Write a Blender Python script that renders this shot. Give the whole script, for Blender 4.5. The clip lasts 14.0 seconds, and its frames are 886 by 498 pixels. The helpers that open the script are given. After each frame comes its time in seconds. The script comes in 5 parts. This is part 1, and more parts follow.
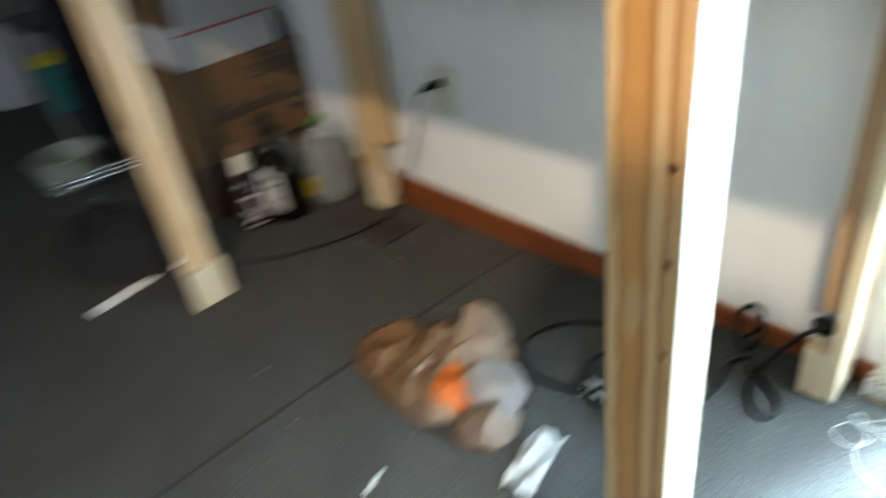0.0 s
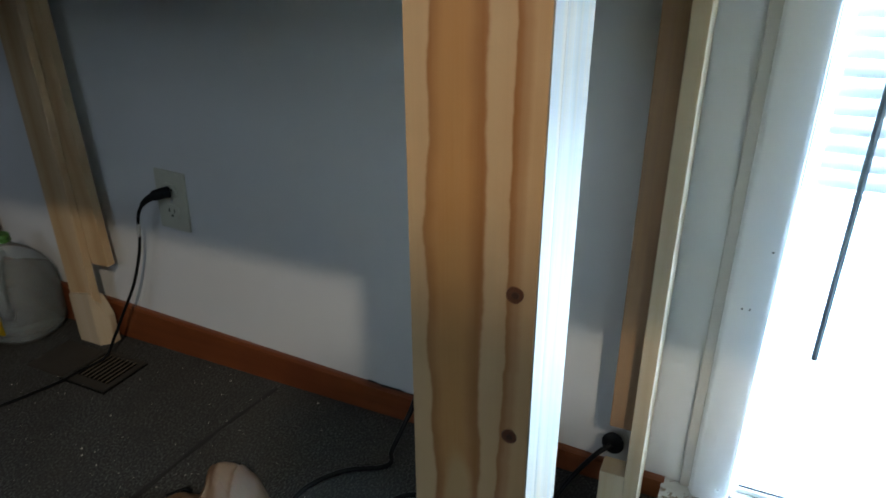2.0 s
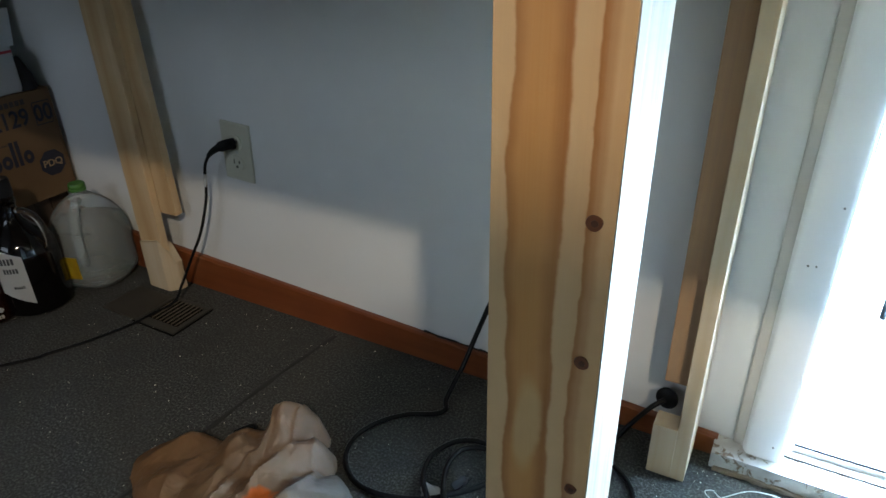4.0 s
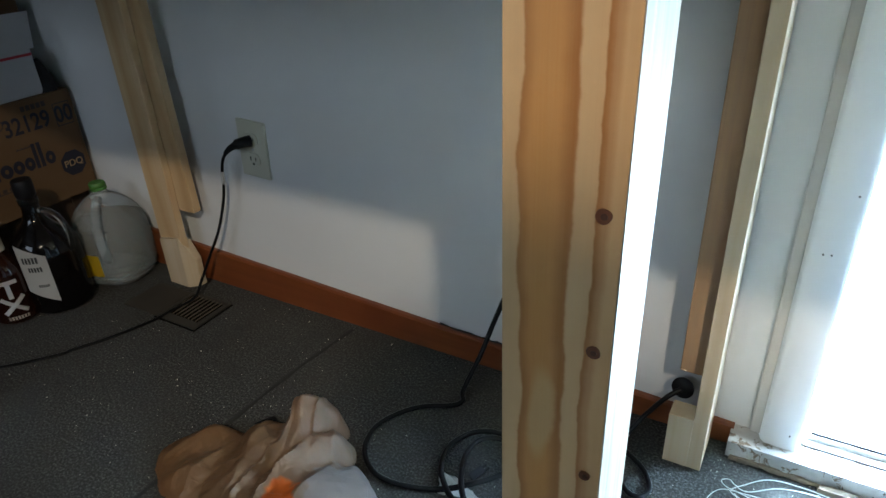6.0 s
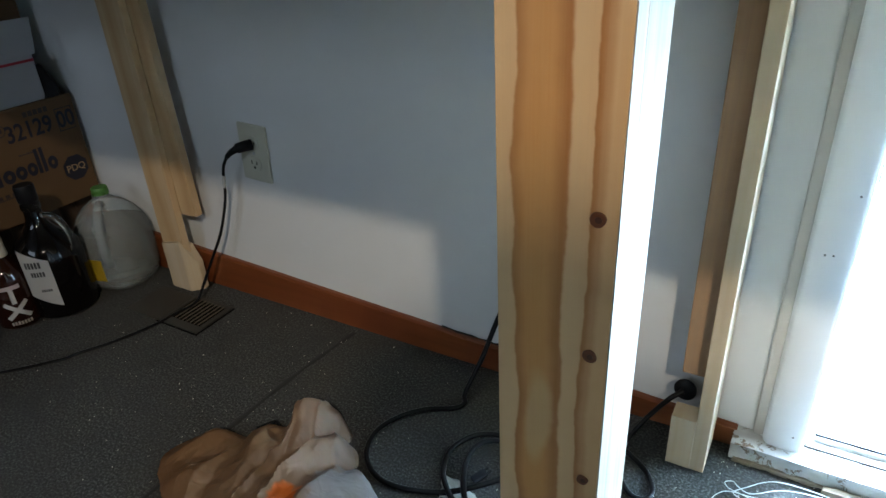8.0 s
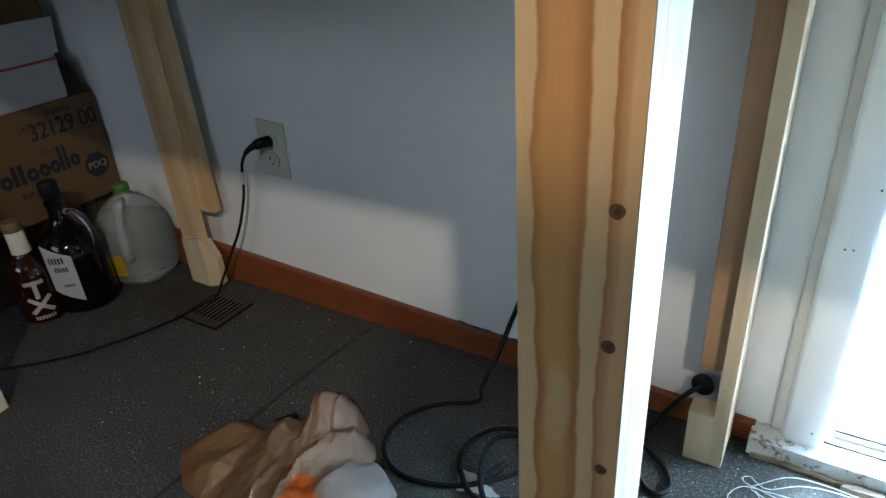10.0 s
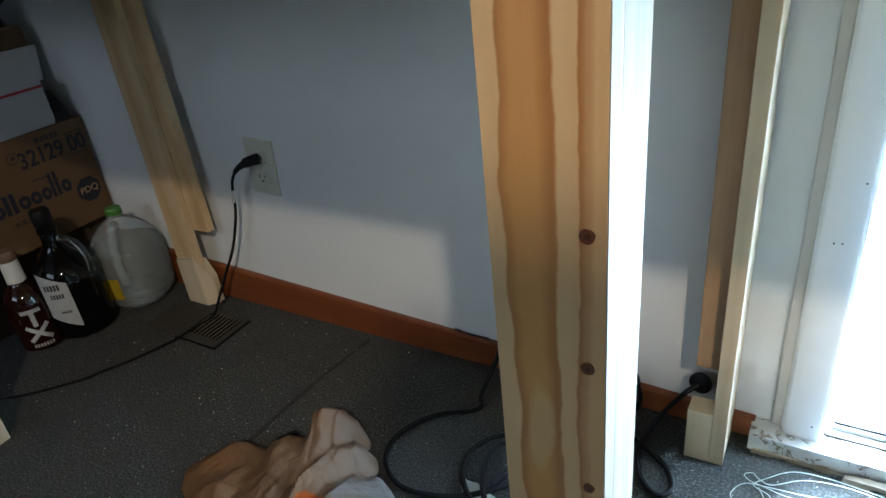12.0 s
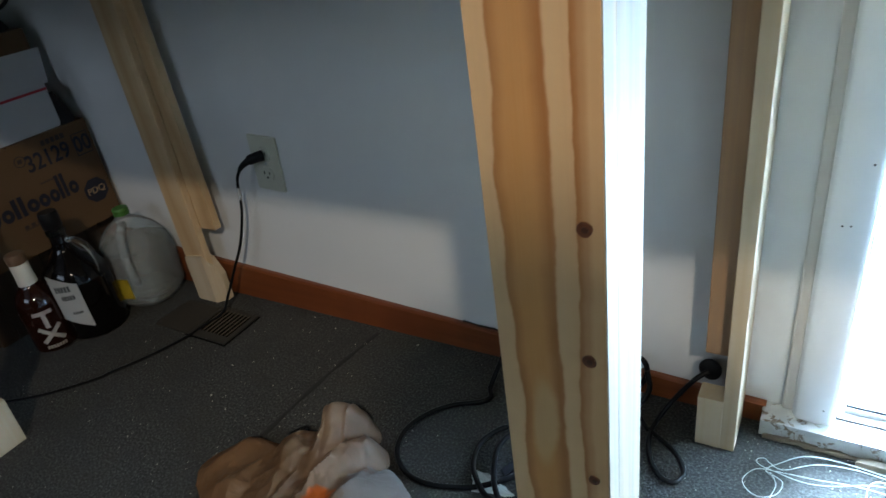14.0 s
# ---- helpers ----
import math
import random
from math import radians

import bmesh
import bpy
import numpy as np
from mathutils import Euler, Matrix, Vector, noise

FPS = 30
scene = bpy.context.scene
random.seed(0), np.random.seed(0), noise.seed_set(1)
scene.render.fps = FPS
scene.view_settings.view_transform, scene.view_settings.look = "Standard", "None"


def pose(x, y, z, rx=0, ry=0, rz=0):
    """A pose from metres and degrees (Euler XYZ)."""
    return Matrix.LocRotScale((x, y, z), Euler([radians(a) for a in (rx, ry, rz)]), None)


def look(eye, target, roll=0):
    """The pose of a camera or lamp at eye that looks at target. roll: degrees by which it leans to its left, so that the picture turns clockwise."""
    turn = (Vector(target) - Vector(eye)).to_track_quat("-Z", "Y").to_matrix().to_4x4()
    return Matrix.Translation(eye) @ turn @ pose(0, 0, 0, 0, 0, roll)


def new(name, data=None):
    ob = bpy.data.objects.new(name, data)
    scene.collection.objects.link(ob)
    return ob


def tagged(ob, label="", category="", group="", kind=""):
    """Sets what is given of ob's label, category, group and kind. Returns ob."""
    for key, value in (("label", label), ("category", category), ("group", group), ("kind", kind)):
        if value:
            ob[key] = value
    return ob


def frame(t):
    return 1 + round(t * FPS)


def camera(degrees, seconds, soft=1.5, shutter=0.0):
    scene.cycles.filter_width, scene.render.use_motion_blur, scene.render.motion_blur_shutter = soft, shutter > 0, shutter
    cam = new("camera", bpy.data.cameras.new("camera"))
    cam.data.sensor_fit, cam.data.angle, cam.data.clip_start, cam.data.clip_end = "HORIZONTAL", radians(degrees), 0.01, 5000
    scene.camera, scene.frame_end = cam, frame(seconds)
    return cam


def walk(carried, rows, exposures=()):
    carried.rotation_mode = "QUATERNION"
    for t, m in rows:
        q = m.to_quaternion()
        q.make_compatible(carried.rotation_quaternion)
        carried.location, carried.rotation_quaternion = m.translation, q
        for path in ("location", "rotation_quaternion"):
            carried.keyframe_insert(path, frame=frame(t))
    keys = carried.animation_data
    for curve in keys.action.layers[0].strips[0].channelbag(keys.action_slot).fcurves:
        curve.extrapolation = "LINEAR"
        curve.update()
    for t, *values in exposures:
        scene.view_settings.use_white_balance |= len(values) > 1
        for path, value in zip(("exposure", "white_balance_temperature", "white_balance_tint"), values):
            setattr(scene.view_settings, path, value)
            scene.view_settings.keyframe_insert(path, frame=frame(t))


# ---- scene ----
cam = camera(67.45, 14.0, shutter=1.2)
PATH = [
    (0, (1.0574, -0.9681, 0.8498), (0.2887, -0.3168, 0.1979), -9.10),
    (0.1, (1.0222, -0.9363, 0.8326), (0.3028, -0.2221, 0.1906), -8.50),
    (0.3, (0.9712, -0.8846, 0.7984), (0.3593, -0.0486, 0.1929), -6.07),
    (0.5, (0.9519, -0.8732, 0.7861), (0.3926, 0.0197, 0.2117), -3.39),
    (1, (0.9364, -0.8391, 0.7750), (0.4838, 0.1587, 0.2856), -0.68),
    (1.5, (0.9428, -0.8392, 0.7764), (0.4951, 0.1571, 0.2796), -0.28),
    (2, (0.9438, -0.8401, 0.7738), (0.4862, 0.1478, 0.2691), -0.34),
    (2.5, (0.9397, -0.8412, 0.7671), (0.4673, 0.1287, 0.2417), -0.39),
    (3, (0.9365, -0.8397, 0.7604), (0.4705, 0.1253, 0.2203), 0.34),
    (3.5, (0.9365, -0.8516, 0.7618), (0.4370, 0.0871, 0.2056), -0.68),
    (4, (0.9380, -0.8624, 0.7645), (0.4153, 0.0588, 0.2005), -1.29),
    (6.5, (0.9434, -0.8696, 0.7703), (0.3969, 0.0308, 0.1953), -2.95),
    (7, (0.9443, -0.8675, 0.7705), (0.3969, 0.0326, 0.1959), -3.19),
    (7.5, (0.9457, -0.8652, 0.7702), (0.3974, 0.0368, 0.1994), -3.23),
    (10, (0.9466, -0.8724, 0.7708), (0.3739, 0.0117, 0.1959), -4.02),
    (10.5, (0.9485, -0.8715, 0.7732), (0.3749, 0.0130, 0.1998), -4.50),
    (11, (0.9490, -0.8690, 0.7734), (0.3786, 0.0152, 0.1965), -4.65),
    (11.5, (0.9569, -0.8575, 0.7839), (0.3818, 0.0253, 0.2095), -6.76),
    (12, (0.9561, -0.8597, 0.7832), (0.3823, 0.0248, 0.2101), -6.85),
    (12.5, (0.9559, -0.8604, 0.7804), (0.3765, 0.0188, 0.2048), -6.83),
    (13, (0.9615, -0.8552, 0.7882), (0.3736, 0.0137, 0.2055), -8.97),
    (13.5, (0.9620, -0.8519, 0.7879), (0.3841, 0.0229, 0.2042), -8.87),
    (14, (0.9601, -0.8545, 0.7844), (0.3742, 0.0135, 0.1984), -8.80),
]
walk(cam, [(t, look(eye, target, roll)) for t, eye, target, roll in PATH],
     exposures=[(0.0, 1.03, 7400, 10), (0.5, 0.52, 7100, 10), (1.0, -0.48, 6500, 10), (3.0, -0.50, 6500, 10), (4.0, 0.0, 6600, 10), (6.5, 0.08, 6500, 10), (11.0, 0.07, 6500, 10), (14.0, -0.10, 6350, 10)])

# ---- light ----
SUN_EL, SUN_AZ = 50.0, 200.0
world = bpy.data.worlds.new("world")
scene.world = world
world.use_nodes = True
wn = world.node_tree.nodes
sky = wn.new("ShaderNodeTexSky")
sky.sky_type = "NISHITA"
sky.sun_disc = False
sky.sun_elevation, sky.sun_rotation = radians(SUN_EL), radians(SUN_AZ)
wn["Background"].inputs[1].default_value = 0.12
world.node_tree.links.new(sky.outputs[0], wn["Background"].inputs[0])


def lamp(name, kind, power, colour, m, **more):
    data = bpy.data.lights.new(name, kind)
    data.energy, data.color = power, colour
    for k, v in more.items():
        setattr(data, k, v)
    ob = new(name, data)
    ob.matrix_world = m
    return ob


LAMP = Vector((2.0, -2.3, 2.3))
# the soft-edged cone is there to dim the corner left of the table
lamp("ceiling_bulb", "SPOT", 232.0, (1.0, 0.875, 0.685), look(LAMP, Vector((1.0, -0.3, 0.3))), shadow_soft_size=0.06, spot_size=radians(71), spot_blend=1.0)
# daylight that comes in at the glass door and at the window behind
lamp("door_daylight", "AREA", 215.0, (0.49, 0.745, 1.0), pose(1.50, 0.22, 1.05, -90, 0, 0), shape="RECTANGLE", size=1.0, size_y=2.1)
lamp("sky_daylight", "AREA", 1700.0, (0.48, 0.73, 1.0), pose(1.15, 1.50, 1.50, -60, 0, 0), shape="RECTANGLE", size=1.3, size_y=1.1)
lamp("window_daylight", "AREA", 16.0, (0.70, 0.84, 1.0), pose(-0.2, -3.36, 1.77, 90, 0, 0), shape="RECTANGLE", size=1.5, size_y=0.85)


# ---- materials ----
class Mat:
    """A node material with short calls for its nodes."""

    def __init__(self, name, colour=(0.5, 0.5, 0.5), rough=0.6, metal=0.0, **more):
        self.m = bpy.data.materials.new(name)
        self.m.use_nodes = True
        self.t = self.m.node_tree
        self.b = self.t.nodes["Principled BSDF"]
        self.b.inputs["Base Color"].default_value = (*colour, 1)
        self.b.inputs["Roughness"].default_value = rough
        self.b.inputs["Metallic"].default_value = metal
        for k, v in more.items():
            self.b.inputs[k.replace("_", " ")].default_value = v

    def node(self, kind, **inputs):
        n = self.t.nodes.new("ShaderNode" + kind)
        for k, v in inputs.items():
            k = k.replace("_", " ")
            if hasattr(v, "is_output"):
                self.t.links.new(v, n.inputs[k])
            else:
                n.inputs[k].default_value = v
        return n

    def coord(self, scale=(1, 1, 1), which="Object", place=(0, 0, 0)):
        c = self.t.nodes.new("ShaderNodeTexCoord")
        return self.node("Mapping", Vector=c.outputs[which], Scale=scale, Location=place).outputs[0]

    def noise(self, vec, scale=5.0, detail=4.0, rough=0.55, distort=0.0):
        return self.node("TexNoise", Vector=vec, Scale=scale, Detail=detail, Roughness=rough, Distortion=distort).outputs[0]

    def ramp(self, fac, stops, ease="LINEAR"):
        n = self.t.nodes.new("ShaderNodeValToRGB")
        n.color_ramp.interpolation = ease
        e = n.color_ramp.elements
        while len(e) < len(stops):
            e.new(0.5)
        for el, (p, c) in zip(e, stops):
            el.position, el.color = p, ((*c, 1) if len(c) == 3 else c)
        self.t.links.new(fac, n.inputs[0])
        return n.outputs[0]

    def math(self, op, a, b=0.0, c=0.0):
        n = self.t.nodes.new("ShaderNodeMath")
        n.operation = op
        for i, v in enumerate((a, b, c)):
            if hasattr(v, "is_output"):
                self.t.links.new(v, n.inputs[i])
            else:
                n.inputs[i].default_value = v
        return n.outputs[0]

    def mix(self, fac, a, b, blend="MIX"):
        n = self.t.nodes.new("ShaderNodeMix")
        n.data_type, n.blend_type = "RGBA", blend
        for i, v in ((0, fac), (6, a), (7, b)):
            if hasattr(v, "is_output"):
                self.t.links.new(v, n.inputs[i])
            else:
                n.inputs[i].default_value = v if i == 0 else (*v, 1)
        return n.outputs[2]

    def colour(self, out):
        self.t.links.new(out, self.b.inputs["Base Color"])
        return self

    def rough(self, out):
        self.t.links.new(out, self.b.inputs["Roughness"])
        return self

    def bump(self, out, strength=0.3, distance=0.002):
        n = self.node("Bump", Height=out, Strength=strength, Distance=distance)
        self.t.links.new(n.outputs[0], self.b.inputs["Normal"])
        return self


def speckled(name, a, b, scale=60, rough=0.6, bump=0.15, dist=0.001, metal=0.0, **more):
    k = Mat(name, a, rough, metal, **more)
    v = k.coord()
    n = k.noise(v, scale, 5)
    big = k.noise(v, scale / 9, 3)
    k.colour(k.mix(k.math("MULTIPLY_ADD", n, 0.6, k.math("MULTIPLY_ADD", big, 0.8, -0.2)), a, b))
    k.bump(n, bump, dist)
    return k.m


def wall_paint(name, a, b):
    k = Mat(name, a, 0.7)
    v = k.coord()
    big, fine = k.noise(v, 2.2, 5, 0.6), k.noise(v, 260, 3)
    scuff = k.ramp(k.noise(k.coord((6, 6, 14)), 3.0, 8, 0.7), [(0.62, (0, 0, 0)), (0.75, (1, 1, 1))])
    base = k.mix(big, a, b)
    k.colour(k.mix(k.math("MULTIPLY", scuff, 0.18), base, tuple(0.72 * c for c in a)))
    k.bump(k.math("ADD", fine, k.math("MULTIPLY", k.noise(v, 35, 4), 1.5)), 0.10, 0.0012)
    return k.m


def pine(name, bands, axis="X", shift=0.0, grain=1.0, tone=1.0, wide=0.07, rough=0.5, sway_size=0.5, rings_tint=0.22):
    """Flat-sawn pine: broad bands of early and late wood across the board, wavering along its length."""
    k = Mat(name, (0.6, 0.4, 0.2), rough)
    c = k.t.nodes.new("ShaderNodeTexCoord").outputs["Object"]
    sep = k.node("SeparateXYZ", Vector=c)
    across = sep.outputs[axis]
    sway = k.noise(k.node("Mapping", Vector=c, Scale=(24, 3, 5.0), Location=(shift, 0, shift * 3)).outputs[0], 1.0, 2.0, 0.45)
    fine = k.noise(k.node("Mapping", Vector=c, Scale=(20, 20, 22)).outputs[0], 1.0, 3.0, 0.6)
    wob = k.math("ADD", k.math("MULTIPLY_ADD", sway, sway_size, -0.5 * sway_size), k.math("MULTIPLY_ADD", fine, 0.06, -0.03))
    u = k.math("ADD", k.math("DIVIDE", across, wide), k.math("ADD", wob, shift))
    col = k.ramp(u, [(p, tuple(tone * x for x in cc)) for p, cc in bands])
    fibre = k.noise(k.node("Mapping", Vector=c, Scale=(900, 900, 14)).outputs[0], 1.0, 3.0, 0.6)
    rings = k.noise(k.node("Mapping", Vector=c, Scale=(170, 170, 3.0), Location=(shift, shift, 0)).outputs[0], 1.0, 3.0, 0.5, 0.6)
    col = k.mix(k.math("MULTIPLY", k.ramp(rings, [(0.42, (0, 0, 0)), (0.68, (1, 1, 1))]), rings_tint * grain), col, (0.42, 0.23, 0.085))
    col = k.mix(k.math("MULTIPLY", fibre, 0.09 * grain), col, (0.80, 0.62, 0.38))
    dirt = k.ramp(k.noise(c, 22, 6, 0.7), [(0.60, (0, 0, 0)), (0.8, (1, 1, 1))])
    col = k.mix(k.math("MULTIPLY", dirt, 0.12), col, (0.30, 0.19, 0.09))
    k.colour(col)
    k.bump(k.math("ADD", fibre, rings), 0.12, 0.0006)
    k.rough(k.math("MULTIPLY_ADD", fibre, 0.25, rough - 0.12))
    return k.m


PALE, HONEY, AMBER = (0.55, 0.345, 0.168), (0.45, 0.20, 0.050), (0.31, 0.108, 0.017)


def pine_flames(name, wide, rough=0.5):
    """A flat-sawn face: a broad amber flame and a narrow one, each with an edge that wanders by itself."""
    k = Mat(name, PALE, rough)
    c = k.t.nodes.new("ShaderNodeTexCoord").outputs["Object"]
    u = k.math("DIVIDE", k.node("SeparateXYZ", Vector=c).outputs["X"], wide)
    nib = k.math("MULTIPLY_ADD", k.noise(k.node("Mapping", Vector=c, Scale=(30, 30, 60)).outputs[0], 1.0, 3.0, 0.6), 0.055, -0.0275)
    u = k.math("ADD", u, k.math("SUBTRACT", nib, 0.055))

    def shifted(seed, size, slow):
        n = k.noise(k.node("Mapping", Vector=c, Scale=(2.0, 0.1, slow), Location=(seed, seed * 1.7, seed * 0.6)).outputs[0], 1.0, 2.0, 0.45)
        return k.math("ADD", u, k.math("MULTIPLY_ADD", n, size, -0.5 * size))

    e1, e2, e3 = shifted(2.6, 0.34, 11.0), shifted(7.1, 0.26, 9.0), shifted(4.4, 0.17, 6.0)
    one, nil = (1, 1, 1), (0, 0, 0)
    broad = k.math("MULTIPLY", k.ramp(e1, [(0.135, nil), (0.165, one)], "EASE"), k.ramp(e2, [(0.545, one), (0.580, nil)], "EASE"))
    rim = k.math("MAXIMUM", k.ramp(e1, [(0.15, one), (0.27, nil)], "EASE"), k.ramp(e2, [(0.40, nil), (0.53, one)], "EASE"))
    thin = k.ramp(e3, [(0.715, nil), (0.735, one), (0.80, (0.55, 0.55, 0.55)), (0.86, nil)], "EASE")
    col = k.mix(k.ramp(e3, [(0.6, nil), (0.95, (0.45, 0.45, 0.45))]), PALE, HONEY)
    col = k.mix(broad, col, k.mix(rim, HONEY, AMBER))
    col = k.mix(thin, col, AMBER)
    # the pale eye of a flame low on the board
    zz = k.node("SeparateXYZ", Vector=c).outputs["Z"]
    eu, ez = k.math("DIVIDE", k.math("SUBTRACT", e1, 0.36), 0.16), k.math("DIVIDE", k.math("SUBTRACT", zz, 0.500), 0.042)
    eye = k.math("SQRT", k.math("ADD", k.math("MULTIPLY", eu, eu), k.math("MULTIPLY", ez, ez)))
    col = k.mix(k.ramp(eye, [(0.55, (0.95, 0.95, 0.95)), (1.0, nil)], "EASE"), col, (0.50, 0.30, 0.125))
    fibre = k.noise(k.node("Mapping", Vector=c, Scale=(900, 900, 14)).outputs[0], 1.0, 3.0, 0.6)
    rings = k.noise(k.node("Mapping", Vector=c, Scale=(150, 150, 4.0)).outputs[0], 1.0, 3.0, 0.5, 0.8)
    saw = k.noise(k.node("Mapping", Vector=c, Scale=(60, 60, 420), Rotation=(0, 0.35, 0)).outputs[0], 1.0, 2.0, 0.5)
    col = k.mix(k.math("MULTIPLY", k.ramp(rings, [(0.45, nil), (0.70, one)]), 0.13), col, (0.40, 0.21, 0.075))
    col = k.mix(k.math("MULTIPLY", fibre, 0.10), col, (0.80, 0.62, 0.38))
    patch_n = k.ramp(k.noise(c, 14, 4, 0.6), [(0.42, nil), (0.75, one)])
    col = k.mix(k.math("MULTIPLY", patch_n, 0.20), col, (0.33, 0.20, 0.09))
    k.colour(col)
    k.bump(k.math("ADD", k.math("ADD", fibre, rings), k.math("MULTIPLY", saw, 0.7)), 0.14, 0.0006)
    k.rough(k.math("MULTIPLY_ADD", fibre, 0.25, rough - 0.12))
    return k.m


PINE_N = pine_flames("pine_flat_sawn", 0.062)
PINE = pine("pine_pale", tone=1.0, bands=[(0.0, (0.53, 0.375, 0.215)), (0.3, (0.46, 0.305, 0.155)), (0.5, (0.53, 0.37, 0.21)), (0.75, (0.42, 0.26, 0.12)), (1.0, (0.53, 0.375, 0.22))], shift=0.4, wide=0.09)
# door-lit side of the near leg: darker colour holds back the daylight's glare
PINE_SIDE_DIMMED = pine("pine_edge_dimmed", [(0.0, (0.235, 0.21, 0.175)), (0.3, (0.195, 0.17, 0.135)), (0.5, (0.245, 0.22, 0.185)), (0.7, (0.19, 0.165, 0.13)), (1.0, (0.235, 0.21, 0.175))], axis="Y", shift=0.2, wide=0.045, rings_tint=0.5)
PINE_PALE = pine("pine_sapwood", [(0.0, (0.51, 0.42, 0.30)), (0.35, (0.45, 0.355, 0.24)), (0.6, (0.52, 0.425, 0.305)), (1.0, (0.47, 0.37, 0.255))], shift=0.2, wide=0.08, rings_tint=0.14)
PINE_BROWN = pine("pine_heartwood", [(0.0, (0.30, 0.18, 0.10)), (0.4, (0.25, 0.138, 0.07)), (0.7, (0.30, 0.175, 0.095)), (1.0, (0.27, 0.155, 0.083))], shift=0.6, wide=0.06)
KNOT = speckled("knot_wood", (0.085, 0.027, 0.010), (0.14, 0.046, 0.015), 300, 0.5)
KNOT_CORE = speckled("knot_core", (0.035, 0.013, 0.006), (0.085, 0.03, 0.012), 400, 0.5)
# unseen walls and ceiling get dark paint so that less light bounces back
ROOM_DARKENED = wall_paint("room_paint_darkened", (0.135, 0.128, 0.12), (0.112, 0.107, 0.10))
WALL = wall_paint("wall_paint", (0.63, 0.63, 0.625), (0.57, 0.572, 0.572))
CEIL_DARKENED = wall_paint("ceiling_paint_darkened", (0.24, 0.235, 0.23), (0.21, 0.205, 0.20))
TRIM = speckled("trim_paint", (0.84, 0.86, 0.89), (0.77, 0.79, 0.82), 30, 0.38, 0.1)
VINYL = speckled("white_vinyl", (0.82, 0.83, 0.84), (0.76, 0.77, 0.78), 30, 0.35, 0.05)
CAULK_SHADED = speckled("aged_caulk_shaded", (0.50, 0.475, 0.44), (0.42, 0.40, 0.37), 40, 0.7)


def baseboard_wood():
    k = Mat("stained_baseboard", (0.3, 0.1, 0.04), 0.42)
    v = k.coord((2, 60, 60))
    n = k.noise(v, 1.0, 6, 0.6, 0.4)
    big = k.noise(k.coord((3, 3, 3)), 2.0, 4)
    col = k.ramp(n, [(0.3, (0.140, 0.036, 0.009)), (0.55, (0.185, 0.050, 0.013)), (0.75, (0.225, 0.066, 0.019))])
    col = k.mix(k.ramp(big, [(0.35, (0, 0, 0)), (0.70, (0.75, 0.75, 0.75))]), col, (0.105, 0.026, 0.008))
    nick = k.ramp(k.noise(k.coord((30, 30, 55)), 1.0, 5, 0.7), [(0.69, (0, 0, 0)), (0.73, (1, 1, 1))])
    k.colour(k.mix(k.math("MULTIPLY", nick, 0.6), col, (0.34, 0.17, 0.09)))
    k.bump(n, 0.15, 0.001)
    return k.m


CAULK_DARK = speckled("dirty_seal", (0.07, 0.06, 0.05), (0.15, 0.135, 0.12), 70, 0.8, 0.3)
BASE = baseboard_wood()


def carpet_mat():
    k = Mat("carpet", (0.08, 0.08, 0.08), 0.95)
    v = k.coord()
    loop = k.node("TexVoronoi", Vector=v, Scale=260.0)
    fleck = k.noise(v, 270, 2, 0.7)
    soil = k.noise(v, 5.5, 6, 0.65)
    wear = k.noise(v, 26, 5, 0.7)
    col = k.ramp(fleck, [(0.37, (0.0075, 0.0072, 0.0064)), (0.49, (0.0205, 0.0202, 0.0180)), (0.64, (0.092, 0.092, 0.085))])
    col = k.mix(k.math("MULTIPLY", k.ramp(soil, [(0.4, (0, 0, 0)), (0.7, (1, 1, 1))]), 0.55), col, (0.034, 0.029, 0.021))
    dull = k.ramp(k.noise(k.coord(place=(3, 1, 0)), 9.0, 6, 0.7), [(0.48, (0, 0, 0)), (0.66, (1, 1, 1))])
    col = k.mix(k.math("MULTIPLY", dull, 0.5), col, (0.016, 0.0165, 0.0155))
    lint = k.ramp(k.noise(v, 150, 3, 0.8), [(0.70, (0, 0, 0)), (0.76, (1, 1, 1))])
    col = k.mix(k.math("MULTIPLY", lint, 0.07), col, (0.35, 0.34, 0.32))
    k.colour(k.mix(k.math("MULTIPLY", wear, 0.22), col, (0.046, 0.047, 0.043)))
    k.bump(k.math("ADD", k.math("SUBTRACT", 1.0, loop.outputs[0]), k.math("MULTIPLY", wear, 2.2)), 0.32, 0.0022)
    return k.m


CARPET = carpet_mat()


def chipped_paint():
    k = Mat("chipped_paint", (0.75, 0.74, 0.72), 0.5)
    v = k.coord()
    n = k.noise(v, 48, 7, 0.65, 0.8)
    chip = k.ramp(n, [(0.565, (0, 0, 0)), (0.582, (1, 1, 1))])
    under = k.mix(k.noise(v, 120, 4), (0.12, 0.080, 0.052), (0.24, 0.185, 0.135))
    paint = k.mix(k.noise(v, 60, 5), (0.56, 0.56, 0.55), (0.36, 0.355, 0.34))
    k.colour(k.mix(chip, paint, under))
    k.bump(k.math("SUBTRACT", 1.0, chip), 0.8, 0.002)
    return k.m


CHIPPED = chipped_paint()
BARE = speckled("bare_worn_wood", (0.30, 0.24, 0.175), (0.17, 0.125, 0.085), 70, 0.75, 0.4, 0.002)
PLATE = speckled("outlet_plastic", (0.50, 0.49, 0.40), (0.44, 0.43, 0.35), 40, 0.4, 0.05)
SLOT = Mat("slot_dark", (0.02, 0.02, 0.02), 0.6).m
BLACK_RUBBER = speckled("black_rubber", (0.003, 0.003, 0.0035), (0.006, 0.006, 0.007), 120, 0.5, 0.1, Specular_IOR_Level=0.18)
